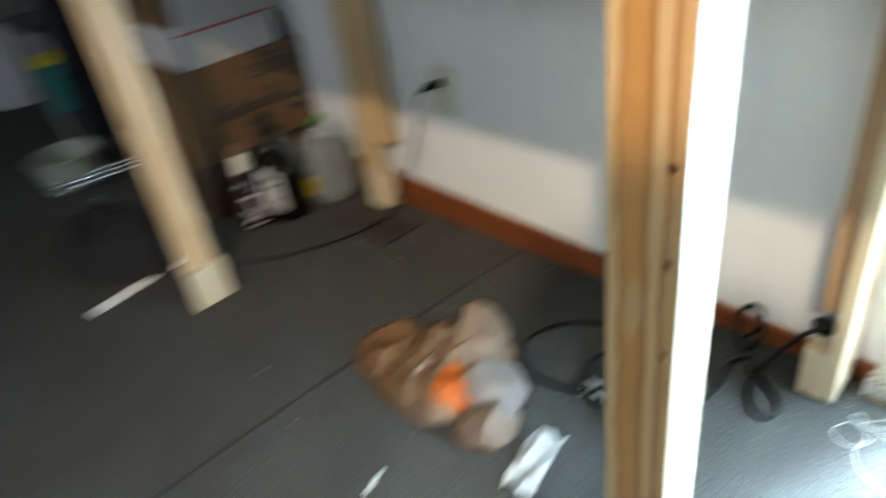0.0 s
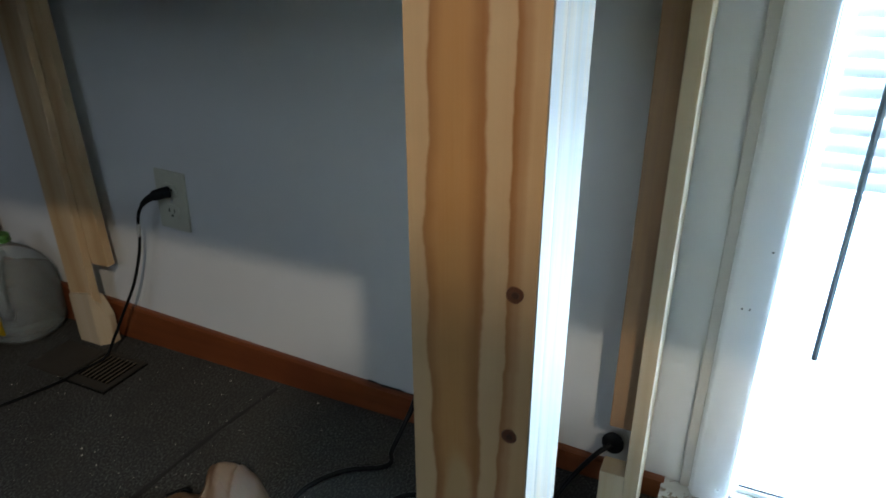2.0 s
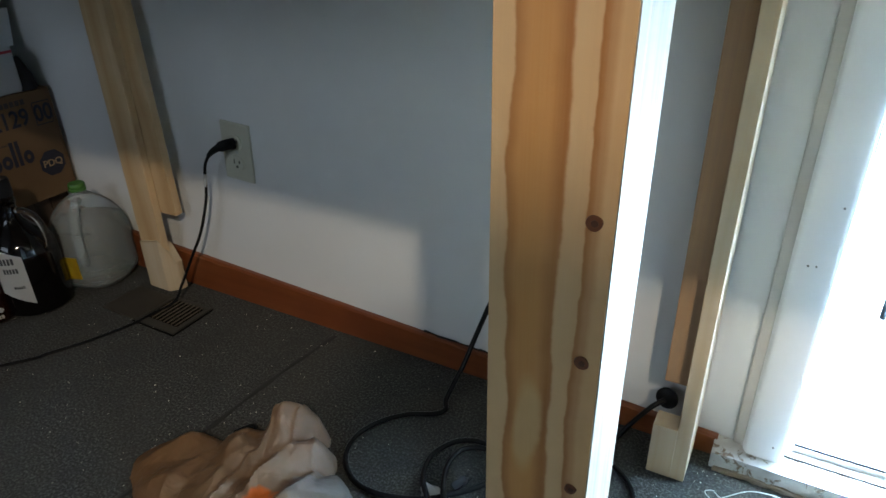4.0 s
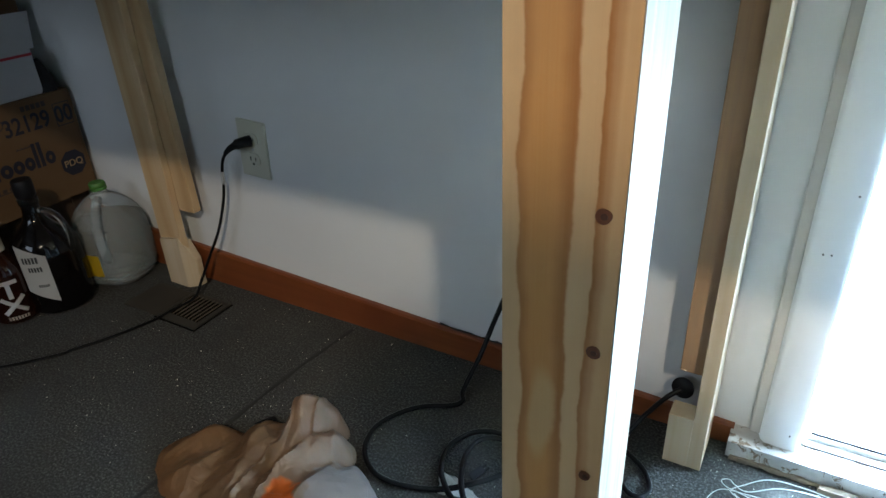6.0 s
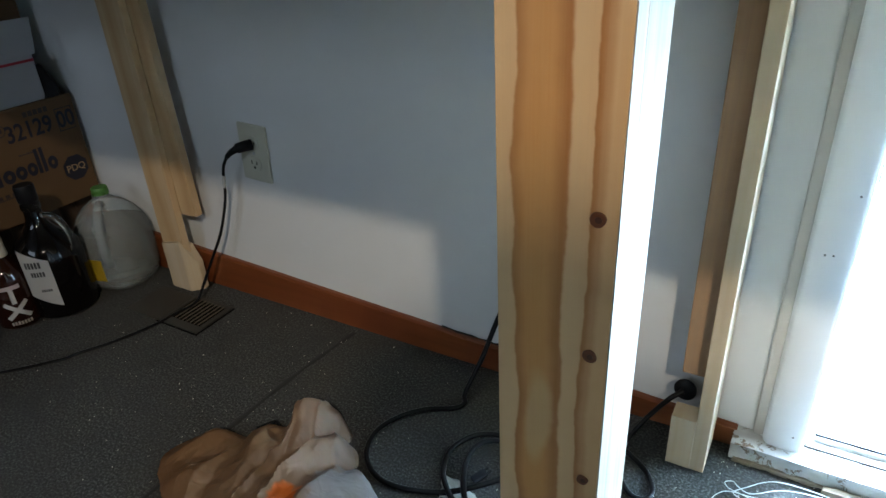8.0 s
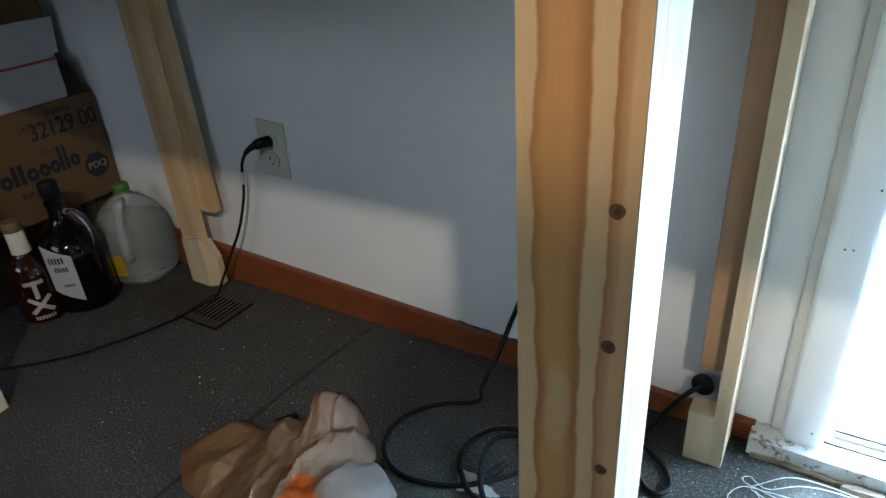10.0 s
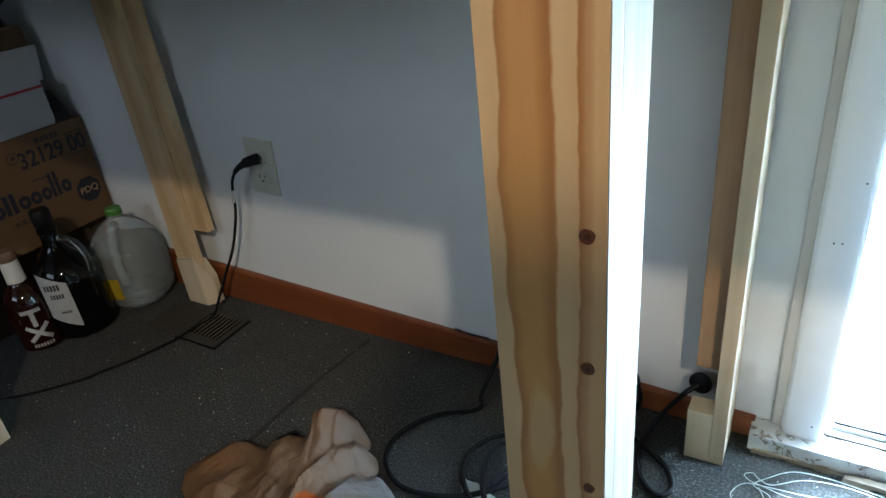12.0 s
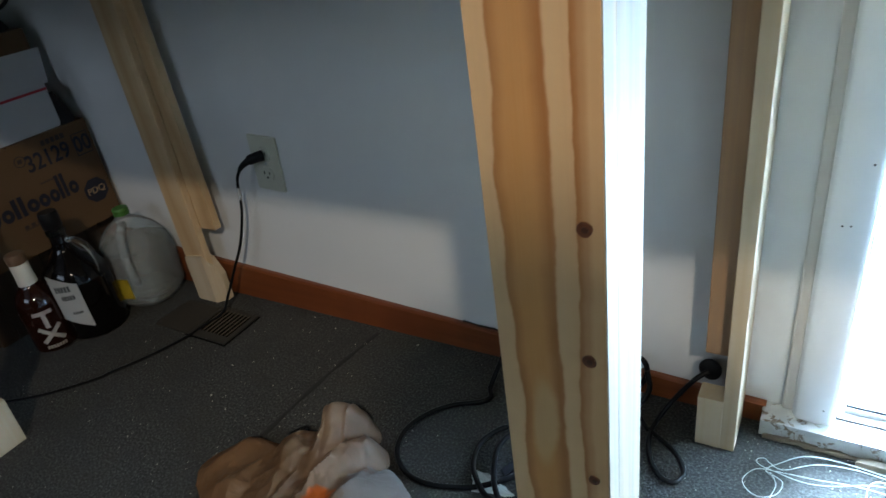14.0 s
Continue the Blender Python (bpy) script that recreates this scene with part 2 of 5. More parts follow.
CORD = speckled("cord_sheath", (0.003, 0.003, 0.0035), (0.006, 0.006, 0.007), 90, 0.42, 0.1, Specular_IOR_Level=0.18)
CLEAR_TAG = speckled("grey_tag", (0.45, 0.46, 0.46), (0.36, 0.37, 0.37), 50, 0.4)
PLUG_GREY = speckled("smoky_plastic", (0.022, 0.024, 0.030), (0.014, 0.015, 0.019), 50, 0.25)
VENT_METAL = speckled("vent_enamel", (0.029, 0.026, 0.020), (0.020, 0.018, 0.014), 60, 0.6, 0.15)
VENT_STAIN = speckled("stained_plate", (0.020, 0.017, 0.013), (0.040, 0.032, 0.022), 35, 0.7, 0.3)
VENT_SLAT = speckled("vent_slat_enamel", (0.085, 0.066, 0.042), (0.060, 0.047, 0.030), 60, 0.5, 0.15)
VENT_DARK = Mat("vent_dark", (0.003, 0.003, 0.003), 0.9, Specular_IOR_Level=0.1).m


def cardboard():
    k = Mat("cardboard", (0.36, 0.21, 0.10), 0.8)
    v = k.coord()
    flute = k.noise(k.coord((300, 300, 6)), 1.0, 3)
    big, stain = k.noise(v, 7, 5), k.noise(v, 40, 5, 0.7)
    col = k.mix(big, (0.120, 0.064, 0.025), (0.092, 0.048, 0.019))
    k.colour(k.mix(k.math("MULTIPLY", stain, 0.25), col, (0.145, 0.078, 0.032)))
    k.bump(k.math("ADD", flute, stain), 0.2, 0.0008)
    return k.m


CARD = cardboard()
CRATE = speckled("dark_crate_wood", (0.055, 0.030, 0.015), (0.030, 0.016, 0.008), 50, 0.7, 0.3)
INK = speckled("navy_ink", (0.006, 0.007, 0.016), (0.010, 0.011, 0.024), 90, 0.7, 0.05)
INK_FADED = speckled("faded_ink", (0.030, 0.020, 0.020), (0.05, 0.032, 0.025), 90, 0.75, 0.05)
CARD_PRINT = speckled("unprinted_card", (0.36, 0.24, 0.13), (0.30, 0.19, 0.10), 60, 0.8)
CARTON = speckled("white_carton", (0.42, 0.42, 0.44), (0.36, 0.36, 0.38), 18, 0.6, 0.1)
RED = speckled("red_print", (0.38, 0.02, 0.03), (0.30, 0.015, 0.025), 60, 0.6)
BLACK_CLOTH = speckled("black_cloth", (0.004, 0.004, 0.005), (0.010, 0.010, 0.012), 45, 0.85, 0.6, 0.004)
NAVY_CLOTH = speckled("navy_cloth", (0.006, 0.008, 0.016), (0.013, 0.016, 0.028), 45, 0.8, 0.6, 0.004)
WRAP = speckled("dark_green_film", (0.020, 0.028, 0.026), (0.035, 0.046, 0.043), 40, 0.3, 0.5, 0.004)
LABEL = speckled("paper_label", (0.70, 0.69, 0.67), (0.62, 0.61, 0.59), 60, 0.6)
LABEL_INK = Mat("label_ink", (0.06, 0.06, 0.065), 0.6).m
YELLOW = speckled("yellow_label", (0.72, 0.52, 0.03), (0.62, 0.43, 0.03), 60, 0.5)
GREEN = speckled("green_cap", (0.065, 0.19, 0.032), (0.055, 0.16, 0.028), 60, 0.45)
CORK = speckled("cork_top", (0.10, 0.055, 0.03), (0.16, 0.09, 0.045), 120, 0.7)
CREAM = speckled("cream_seal", (0.62, 0.58, 0.50), (0.54, 0.50, 0.43), 60, 0.5)
PAPER = speckled("white_paper", (0.80, 0.80, 0.79), (0.74, 0.74, 0.73), 30, 0.7, 0.15)
TEAL = speckled("teal_plastic", (0.02, 0.22, 0.20), (0.015, 0.17, 0.16), 30, 0.45)
YPLASTIC = speckled("yellow_plastic", (0.62, 0.50, 0.02), (0.52, 0.42, 0.02), 30, 0.45)
CHROME = speckled("chrome_rod", (0.62, 0.64, 0.67), (0.5, 0.52, 0.55), 60, 0.2, 0.05, metal=1.0)
GREY_PLASTIC = speckled("pale_green_plastic", (0.33, 0.37, 0.34), (0.26, 0.30, 0.275), 20, 0.5)
WHITE_WIRE = speckled("white_wire", (0.62, 0.61, 0.57), (0.50, 0.49, 0.45), 200, 0.45)
CRUMB = speckled("crumb", (0.72, 0.68, 0.58), (0.45, 0.40, 0.32), 300, 0.8)
SLAT = Mat("blind_slat", (0.80, 0.82, 0.84), 0.4)
tr = SLAT.node("BsdfTranslucent", Color=(0.80, 0.84, 0.88, 1))
mx = SLAT.node("MixShader", Fac=0.045)
SLAT.t.links.new(SLAT.b.outputs[0], mx.inputs[1])
SLAT.t.links.new(tr.outputs[0], mx.inputs[2])
SLAT.t.links.new(mx.outputs[0], SLAT.t.nodes["Material Output"].inputs[0])
SLAT = SLAT.m
SLAT_BAR = SLAT.copy()
SLAT_BAR.name = "blind_bar"
for nd in SLAT_BAR.node_tree.nodes:
    if nd.bl_idname == "ShaderNodeMixShader":
        nd.inputs[0].default_value = 0.4
WAND = speckled("grey_wand", (0.16, 0.20, 0.23), (0.22, 0.26, 0.29), 60, 0.25)
PATIO = speckled("pale_concrete", (0.42, 0.41, 0.39), (0.34, 0.33, 0.31), 12, 0.85)


def glassy(name, colour, rough=0.03, weight=1.0, ior=1.47):
    return Mat(name, colour, rough, 0.0, Transmission_Weight=weight, IOR=ior).m


JUG_PLASTIC = Mat("milky_jug_plastic", (0.92, 0.96, 0.95), 0.13, 0.0, Transmission_Weight=0.83, IOR=1.07).m
JUG_WATER = Mat("water_in_jug", (0.52, 0.62, 0.61), 0.03, 0.0, Transmission_Weight=0.94, IOR=1.08).m
BROWN_GLASS = Mat("whiskey_glass", (0.016, 0.004, 0.002), 0.08, 0.0, Specular_IOR_Level=0.5).m
DARK_GLASS = Mat("dark_bottle_glass", (0.003, 0.0025, 0.0025), 0.08, 0.0, Specular_IOR_Level=0.3).m
CLEAR = glassy("clear_bottle_glass", (0.85, 0.87, 0.86))
PANE = glassy("window_pane", (0.97, 0.98, 0.98), 0.0, 1.0, 1.45)


def bag_plastic():
    k = Mat("thin_tan_plastic", (0.50, 0.36, 0.25), 0.36)
    v = k.coord()
    n = k.noise(v, 30, 5, 0.6)
    sep = k.node("SeparateXYZ", Vector=v)
    side = k.math("ADD", sep.outputs[0], k.math("MULTIPLY_ADD", n, 0.12, -0.06))
    col = k.ramp(side, [(0.20, (0.29, 0.150, 0.068)), (0.30, (0.28, 0.163, 0.086)), (0.38, (0.255, 0.165, 0.103)), (0.45, (0.25, 0.178, 0.130))])
    # an orange print on the side of the bag and a pale lining at its end
    d = k.node("VectorMath", Vector=k.coord(place=(-0.415, 0.445, -0.02)))
    d.operation = "LENGTH"
    edge = k.math("ADD", d.outputs["Value"], k.math("MULTIPLY_ADD", k.noise(v, 28, 2), 0.06, -0.03))
    col = k.mix(k.ramp(edge, [(0.040, (1, 1, 1)), (0.046, (0, 0, 0))]), col, (0.70, 0.16, 0.03))
    d2 = k.node("VectorMath", Vector=k.coord(place=(-0.47, 0.40, -0.02)))
    d2.operation = "LENGTH"
    edge2 = k.math("ADD", d2.outputs["Value"], k.math("MULTIPLY_ADD", k.noise(v, 30, 3), 0.06, -0.03))
    col = k.mix(k.ramp(edge2, [(0.060, (0.85, 0.85, 0.85)), (0.064, (0, 0, 0))]), col, (0.27, 0.245, 0.235))
    k.colour(col)
    crease = k.noise(k.node("Mapping", Vector=v, Scale=(30, 42, 30), Rotation=(0, 0, 0.6)).outputs[0], 1.0, 2.0, 0.5, 0.6)
    crease = k.math("ABSOLUTE", k.math("MULTIPLY_ADD", crease, 2.0, -1.0))
    k.bump(k.math("MULTIPLY_ADD", k.noise(v, 160, 3), 0.15, k.ramp(crease, [(0.0, (1, 1, 1)), (0.22, (0, 0, 0))], "EASE")), 0.30, 0.0022)
    tr = k.node("BsdfTranslucent", Color=col)
    mixer = k.node("MixShader", Fac=0.55)
    k.t.links.new(k.b.outputs[0], mixer.inputs[1])
    k.t.links.new(tr.outputs[0], mixer.inputs[2])
    k.t.links.new(mixer.outputs[0], k.t.nodes["Material Output"].inputs[0])
    return k.m


BAG = bag_plastic()


# ---- mesh helpers ----
def finish(bm, name, mat, smooth=False):
    me = bpy.data.meshes.new(name)
    bmesh.ops.recalc_face_normals(bm, faces=bm.faces)
    bm.to_mesh(me)
    bm.free()
    for m in (mat if isinstance(mat, (list, tuple)) else [mat]):
        me.materials.append(m)
    if smooth:
        for p in me.polygons:
            p.use_smooth = True
        me.set_sharp_from_angle(angle=radians(42))
    return me


def part(name, bm, mat, parent=None, label="", smooth=False):
    ob = new(name, finish(bm, name, mat, smooth))
    if parent:
        ob.parent = parent
    return tagged(ob, label)


def thing(name, label, category, group="", kind="", at=(0, 0, 0)):
    ob = new(name)
    ob.location = at
    ob.empty_display_size = 0.05
    return tagged(ob, label, category, group, kind)


def solid(x0, x1, y0, y1, z0, z1, bevel=0.0, seg=2, bm=None):
    own = bm is None
    if own:
        bm = bmesh.new()
    m = Matrix.Translation(((x0 + x1) / 2, (y0 + y1) / 2, (z0 + z1) / 2)) @ Matrix.Diagonal((abs(x1 - x0), abs(y1 - y0), abs(z1 - z0), 1))
    g = bmesh.ops.create_cube(bm, size=1, matrix=m)
    if bevel:
        es = {e for v in g["verts"] for e in v.link_edges}
        bmesh.ops.bevel(bm, geom=list(es), offset=bevel, segments=seg, affect="EDGES", profile=0.6)
    return bm


def lathe(profile, seg=40, squash=1.0, bm=None, at=(0, 0, 0)):
    """Turns (radius, height) pairs round the z axis."""
    bm = bm or bmesh.new()
    rings = []
    for r, z in profile:
        if r < 1e-5:
            rings.append([bm.verts.new((at[0], at[1], at[2] + z))])
        else:
            rings.append([bm.verts.new((at[0] + r * math.cos(a), at[1] + r * squash * math.sin(a), at[2] + z)) for a in (2 * math.pi * i / seg for i in range(seg))])
    for a, b in zip(rings, rings[1:]):
        for i in range(seg):
            j = (i + 1) % seg
            if len(a) == 1 and len(b) > 1:
                bm.faces.new((a[0], b[i], b[j]))
            elif len(b) == 1 and len(a) > 1:
                bm.faces.new((a[i], a[j], b[0]))
            elif len(a) > 1:
                bm.faces.new((a[i], a[j], b[j], b[i]))
    return bm


def smooth_path(pts, n=10):
    pts = [Vector(p) for p in pts]
    ext = [2 * pts[0] - pts[1]] + pts + [2 * pts[-1] - pts[-2]]
    out = []
    for i in range(1, len(ext) - 2):
        a, b, c, d = ext[i - 1:i + 3]
        for s in range(n):
            t = s / n
            out.append(0.5 * (2 * b + (c - a) * t + (2 * a - 5 * b + 4 * c - d) * t * t + (3 * b - a - 3 * c + d) * t ** 3))
    return out + [pts[-1]]


def tube(pts, r, seg=8, n=10, bm=None, taper=None):
    """A round cord swept along a smooth way."""
    bm = bm or bmesh.new()
    way = smooth_path(pts, n)
    up, rings = Vector((0.13, 0.21, 0.97)), []
    for i, p in enumerate(way):
        d = (way[min(i + 1, len(way) - 1)] - way[max(i - 1, 0)]).normalized()
        s = d.cross(up)
        s = s.normalized() if s.length > 1e-4 else Vector((1, 0, 0))
        u = s.cross(d)
        up = u
        rr = r if not taper else r + (taper - r) * i / (len(way) - 1)
        rings.append([bm.verts.new(p + rr * (math.cos(a) * s + math.sin(a) * u)) for a in (2 * math.pi * k / seg for k in range(seg))])
    for a, b in zip(rings, rings[1:]):
        for k in range(seg):
            bm.faces.new((a[k], a[(k + 1) % seg], b[(k + 1) % seg], b[k]))
    bm.faces.new(rings[0])
    bm.faces.new(rings[-1][::-1])
    return bm


def lettering(name, text, size, mat, m, parent=None, depth=0.0004, squeeze=1.0, bold=0.0):
    data = bpy.data.curves.new(name, "FONT")
    data.body, data.size, data.extrude = text, size, depth
    data.align_x, data.align_y = "CENTER", "CENTER"
    data.offset = bold * size
    tmp = new(name, data)
    bpy.context.view_layer.update()
    me = bpy.data.meshes.new_from_object(tmp.evaluated_get(bpy.context.evaluated_depsgraph_get()))
    bpy.data.objects.remove(tmp)
    me.materials.append(mat)
    ob = new(name, me)
    ob.matrix_world = m @ Matrix.Diagonal((squeeze, 1, 1, 1))
    if parent:
        ob.parent = parent
        ob.matrix_parent_inverse = parent.matrix_world.inverted()
    return ob


def structure(name, bm, mat, label, category, smooth=False):
    ob = new(name, finish(bm, name, mat, smooth))
    return tagged(ob, label, category, kind="structure")


# ---- the room ----
X0, X1, Y0, ZC = -2.8, 2.4, -3.4, 2.42
DX0, DX1, DZ = 1.012, 1.93, 2.05

structure("floor", solid(X0 - 0.15, X1 + 0.15, Y0 - 0.15, 0.0, -0.12, 0.0), CARPET, "dark grey worn loop-pile carpet with crumbs", "carpet")
bm = solid(X0 - 0.15, DX0, 0.0, 0.14, -0.12, ZC)
solid(DX1, X1 + 0.15, 0.0, 0.14, -0.12, ZC, bm=bm)
solid(DX0, DX1, 0.0, 0.14, DZ, ZC, bm=bm)
structure("wall_north", bm, WALL, "off-white painted plaster wall with scuffs", "wall")
structure("wall_west", solid(X0 - 0.15, X0, Y0, 0.0, -0.12, ZC), ROOM_DARKENED, "unseen plaster wall, darkened to cut bounced light", "wall")
structure("wall_east", solid(X1, X1 + 0.15, Y0, 0.0, -0.12, ZC), ROOM_DARKENED, "unseen plaster wall, darkened to cut bounced light", "wall")
WX0, WX1, WZ0, WZ1 = -1.0, 0.6, 1.30, 2.24
bm = solid(X0 - 0.15, WX0, Y0 - 0.15, Y0, -0.12, ZC)
solid(WX1, X1 + 0.15, Y0 - 0.15, Y0, -0.12, ZC, bm=bm)
solid(WX0, WX1, Y0 - 0.15, Y0, -0.12, WZ0, bm=bm)
solid(WX0, WX1, Y0 - 0.15, Y0, WZ1, ZC, bm=bm)
structure("wall_south", bm, ROOM_DARKENED, "unseen plaster wall around a window, darkened to cut bounced light", "wall")
# unseen wall, added to keep lamp light off the near leg's lower part
structure("wall_lamp_blocker", solid(1.235, X1, -1.33, -1.25, 0.0, 1.281, 0.004), ROOM_DARKENED, "unseen low wall added to shade the near leg from the lamp", "wall")
structure("ceiling", solid(X0 - 0.15, X1 + 0.15, Y0 - 0.15, 0.14, ZC, ZC + 0.12), CEIL_DARKENED, "unseen plaster ceiling, darkened to cut bounced light", "ceiling")

# outside ground
structure("ground", solid(-400, 400, -400, 400, -0.25, -0.16), PATIO, "pale sunlit concrete patio outside the glass door", "ground")

# baseboard: its top runs down a little towards the door
bm = bmesh.new()
BA, BB = -2.8, 0.925
prof = [(0.0, 0.0), (0.0, 1.0), (-0.008, 1.0), (-0.0125, 0.95), (-0.0135, 0.0)]
xs = [BA + (BB - BA) * i / 24 for i in range(25)]
rings = []
for x in xs:
    top = 0.082 - 0.049 * (x + 0.23) / 1.15
    top = min(top, 0.10)
    rings.append([bm.verts.new((x, y, z * top)) for y, z in prof])
for a, b in zip(rings, rings[1:]):
    for k in range(5):
        bm.faces.new((a[k], a[(k + 1) % 5], b[(k + 1) % 5], b[k]))
bm.faces.new(rings[0])
bm.faces.new(rings[-1])
structure("baseboard", bm, BASE, "reddish brown stained wooden baseboard along the wall", "baseboard")

# a dark crack where the baseboard has come away from the plaster
b = bmesh.new()
cr = random.Random(8)
rows = []
for i in range(15):
    x = 0.405 + 0.150 * i / 14
    t = 0.082 - 0.049 * (x + 0.23) / 1.15
    rows.append([b.verts.new((x, -0.0012 - cr.uniform(0.001, 0.005), t + 0.0004)), b.verts.new((x, -0.0012, t + 0.0010)), b.verts.new((x, -0.0010, t + cr.uniform(0.0006, 0.0040)))])
for p, r_ in zip(rows, rows[1:]):
    for k in range(2):
        b.faces.new((p[k], p[k + 1], r_[k + 1], r_[k]))
structure("trim", b, SLOT, "dark ragged crack above the baseboard", "crack")

# seam between two lengths of carpet, a low ridge
bm = bmesh.new()
seam = smooth_path([(0.216, -0.03, 0), (0.196, -0.20, 0), (0.186, -0.45, 0), (0.175, -0.70, 0), (0.170, -0.95, 0), (0.165, -1.6, 0), (0.16, -3.0, 0)], 8)
rows = []
for i, p in enumerate(seam):
    w = 0.0048 + 0.0014 * math.sin(i * 1.7)
    rows.append([bm.verts.new((p.x + dx, p.y, z)) for dx, z in ((-w, 0.0002), (-0.3 * w, 0.0012), (0.3 * w, 0.0012), (w, 0.0002))])
for a, b in zip(rows, rows[1:]):
    for k in range(3):
        bm.faces.new((a[k], a[k + 1], b[k + 1], b[k]))
SEAM = speckled("worn_seam_pile", (0.008, 0.008, 0.0075), (0.022, 0.021, 0.019), 170, 0.95, 0.5)
structure("trim", bm, SEAM, "dark worn seam between two carpet lengths", "carpet seam")

# ---- glass door with casing, sill and blind ----
bm = bmesh.new()
cas = [(0.948, 0.0), (0.948, -0.0025), (0.9545, -0.0045), (0.9595, -0.0075), (0.9620, -0.0155), (0.9665, -0.0205), (0.985, -0.0225), (1.0060, -0.0218), (1.0125, -0.0175), (1.014, -0.009), (1.014, 0.0)]
zs = [0.030 + (DZ - 0.030) * i / 60 for i in range(61)]
rr = random.Random(3)
rings = []
for z in zs:
    j = rr.uniform(-0.0004, 0.0004)
    rings.append([bm.verts.new((x + (j if i > 7 else 0), y, z)) for i, (x, y) in enumerate(cas)])
for a, b in zip(rings, rings[1:]):
    for k in range(len(cas)):
        q = (k + 1) % len(cas)
        bm.faces.new((a[k], a[q], b[q], b[k]))
bm.faces.new(rings[0])
bm.faces.new(rings[-1])
casing = structure("door_trim", bm, TRIM, "white painted rounded door casing, chipped at its edge", "door casing", smooth=True)
for nz, nx in ((0.433, 1.001), (0.056, 0.998), (0.351, 0.980), (0.352, 0.989), (0.80, 1.0)):
    b2 = bmesh.new()
    bmesh.ops.create_cone(b2, segments=10, radius1=0.0016, radius2=0.0012, depth=0.003, cap_ends=True, matrix=pose(nx, -0.0212, nz, 90))
    part("nail_head", b2, SLOT, casing)
# the bead's grey also paints the shade in the groove beside the casing
part("caulk_bead", solid(0.9455, 0.9608, -0.0084, 0.0, 0.032, DZ, 0.003), CAULK_SHADED, casing, "aged caulk bead, greyed to paint the shaded groove")
part("head_casing", solid(0.958, 2.0, -0.022, 0.0, DZ, DZ + 0.056, 0.006), TRIM, casing)
part("side_casing", solid(DX1 - 0.004, DX1 + 0.052, -0.022, 0.0, 0.03, DZ, 0.006), TRIM, casing)

door = tagged(new("door_1"), "white glazed patio door closed behind a slatted blind", "door", kind="structure")
part("jamb", solid(DX0, DX0 + 0.005, 0.0, 0.14, 0.0, DZ, 0.001), VINYL, door)
part("jamb", solid(DX1 - 0.012, DX1, 0.0, 0.14, 0.0, DZ, 0.001), VINYL, door)
part("head_jamb", solid(DX0 + 0.012, DX1 - 0.012, 0.0, 0.14, DZ - 0.012, DZ, 0.001), VINYL, door)
part("bottom_rail", solid(DX0 + 0.012, DX1 - 0.012, 0.012, 0.07, 0.002, 0.040, 0.003), VINYL, door, "white vinyl bottom rail with a grey weather strip")
part("weather_strip", solid(DX0 + 0.014, DX1 - 0.014, 0.016, 0.024, 0.040, 0.0435, 0.001), SLOT, door, "dark weather strip")
part("sill_seal", solid(DX0 + 0.004, DX1 - 0.004, -0.004, 0.0118, 0.0300, 0.0335, 0.001), CAULK_DARK, door, "dirty dark seal along the sill")
pane = part("pane", solid(DX0 + 0.012, DX1 - 0.012, 0.085, 0.089, 0.040, DZ - 0.012), PANE, door)
pane.visible_shadow = False

# painted sill at the foot of the door


def rough_bar(x0, x1, y0, y1, z0, z1, step, amount, seed):
    """A painted bar whose edges are nicked and worn."""
    nx, ny, nz = max(2, int((x1 - x0) / step)), max(2, int((y1 - y0) / step)), max(2, int((z1 - z0) / step))
    b, made = bmesh.new(), {}

    def vert(i, j, k):
        if (i, j, k) not in made:
            p = Vector((x0 + (x1 - x0) * i / nx, y0 + (y1 - y0) * j / ny, z0 + (z1 - z0) * k / nz))
            ends = (i in (0, nx)) + (j in (0, ny)) + (k in (0, nz))
            n1 = noise.noise((p.x * 60 + seed, p.y * 60, p.z * 60))
            n2 = noise.noise((p.x * 190 + seed, p.y * 190, p.z * 190))
            d = amount * (max(0.0, n1) * (1.6 if ends > 1 else 0.35) + 0.3 * n2)
            c = Vector((max(x0 + 0.012, min(x1 - 0.012, p.x)), (y0 + y1) / 2, (z0 + z1) / 2))
            made[i, j, k] = b.verts.new(p + (c - p).normalized() * d)
        return made[i, j, k]

    for i in range(nx):
        for j in range(ny):
            for k in (0, nz):
                b.faces.new((vert(i, j, k), vert(i + 1, j, k), vert(i + 1, j + 1, k), vert(i, j + 1, k)))
        for k in range(nz):
            for j in (0, ny):
                b.faces.new((vert(i, j, k), vert(i + 1, j, k), vert(i + 1, j, k + 1), vert(i, j, k + 1)))
    for j in range(ny):
        for k in range(nz):
            for i in (0, nx):
                b.faces.new((vert(i, j, k), vert(i, j + 1, k), vert(i, j + 1, k + 1), vert(i, j, k + 1)))
    return b


sill = structure("door_sill", rough_bar(0.921, 2.05, -0.043, 0.010, 0.003, 0.0305, 0.0045, 0.0017, 3.0), CHIPPED, "white painted wooden door sill, chipped and worn to bare wood", "door sill")
part("lower_strip", rough_bar(0.926, 2.05, -0.0475, -0.0432, 0.0005, 0.0085, 0.004, 0.003, 5.0), BARE, sill, "worn brown strip under the lip")
part("sill_board", rough_bar(1.045, 2.05, -0.058, -0.0480, 0.0005, 0.011, 0.004, 0.003, 9.0), BARE, sill, "lower strip of bare worn wood")

blind = thing("window_blind", "white slatted blind with thin slats hung in the door", "blind", at=(1.47, 0.03, 2.0))


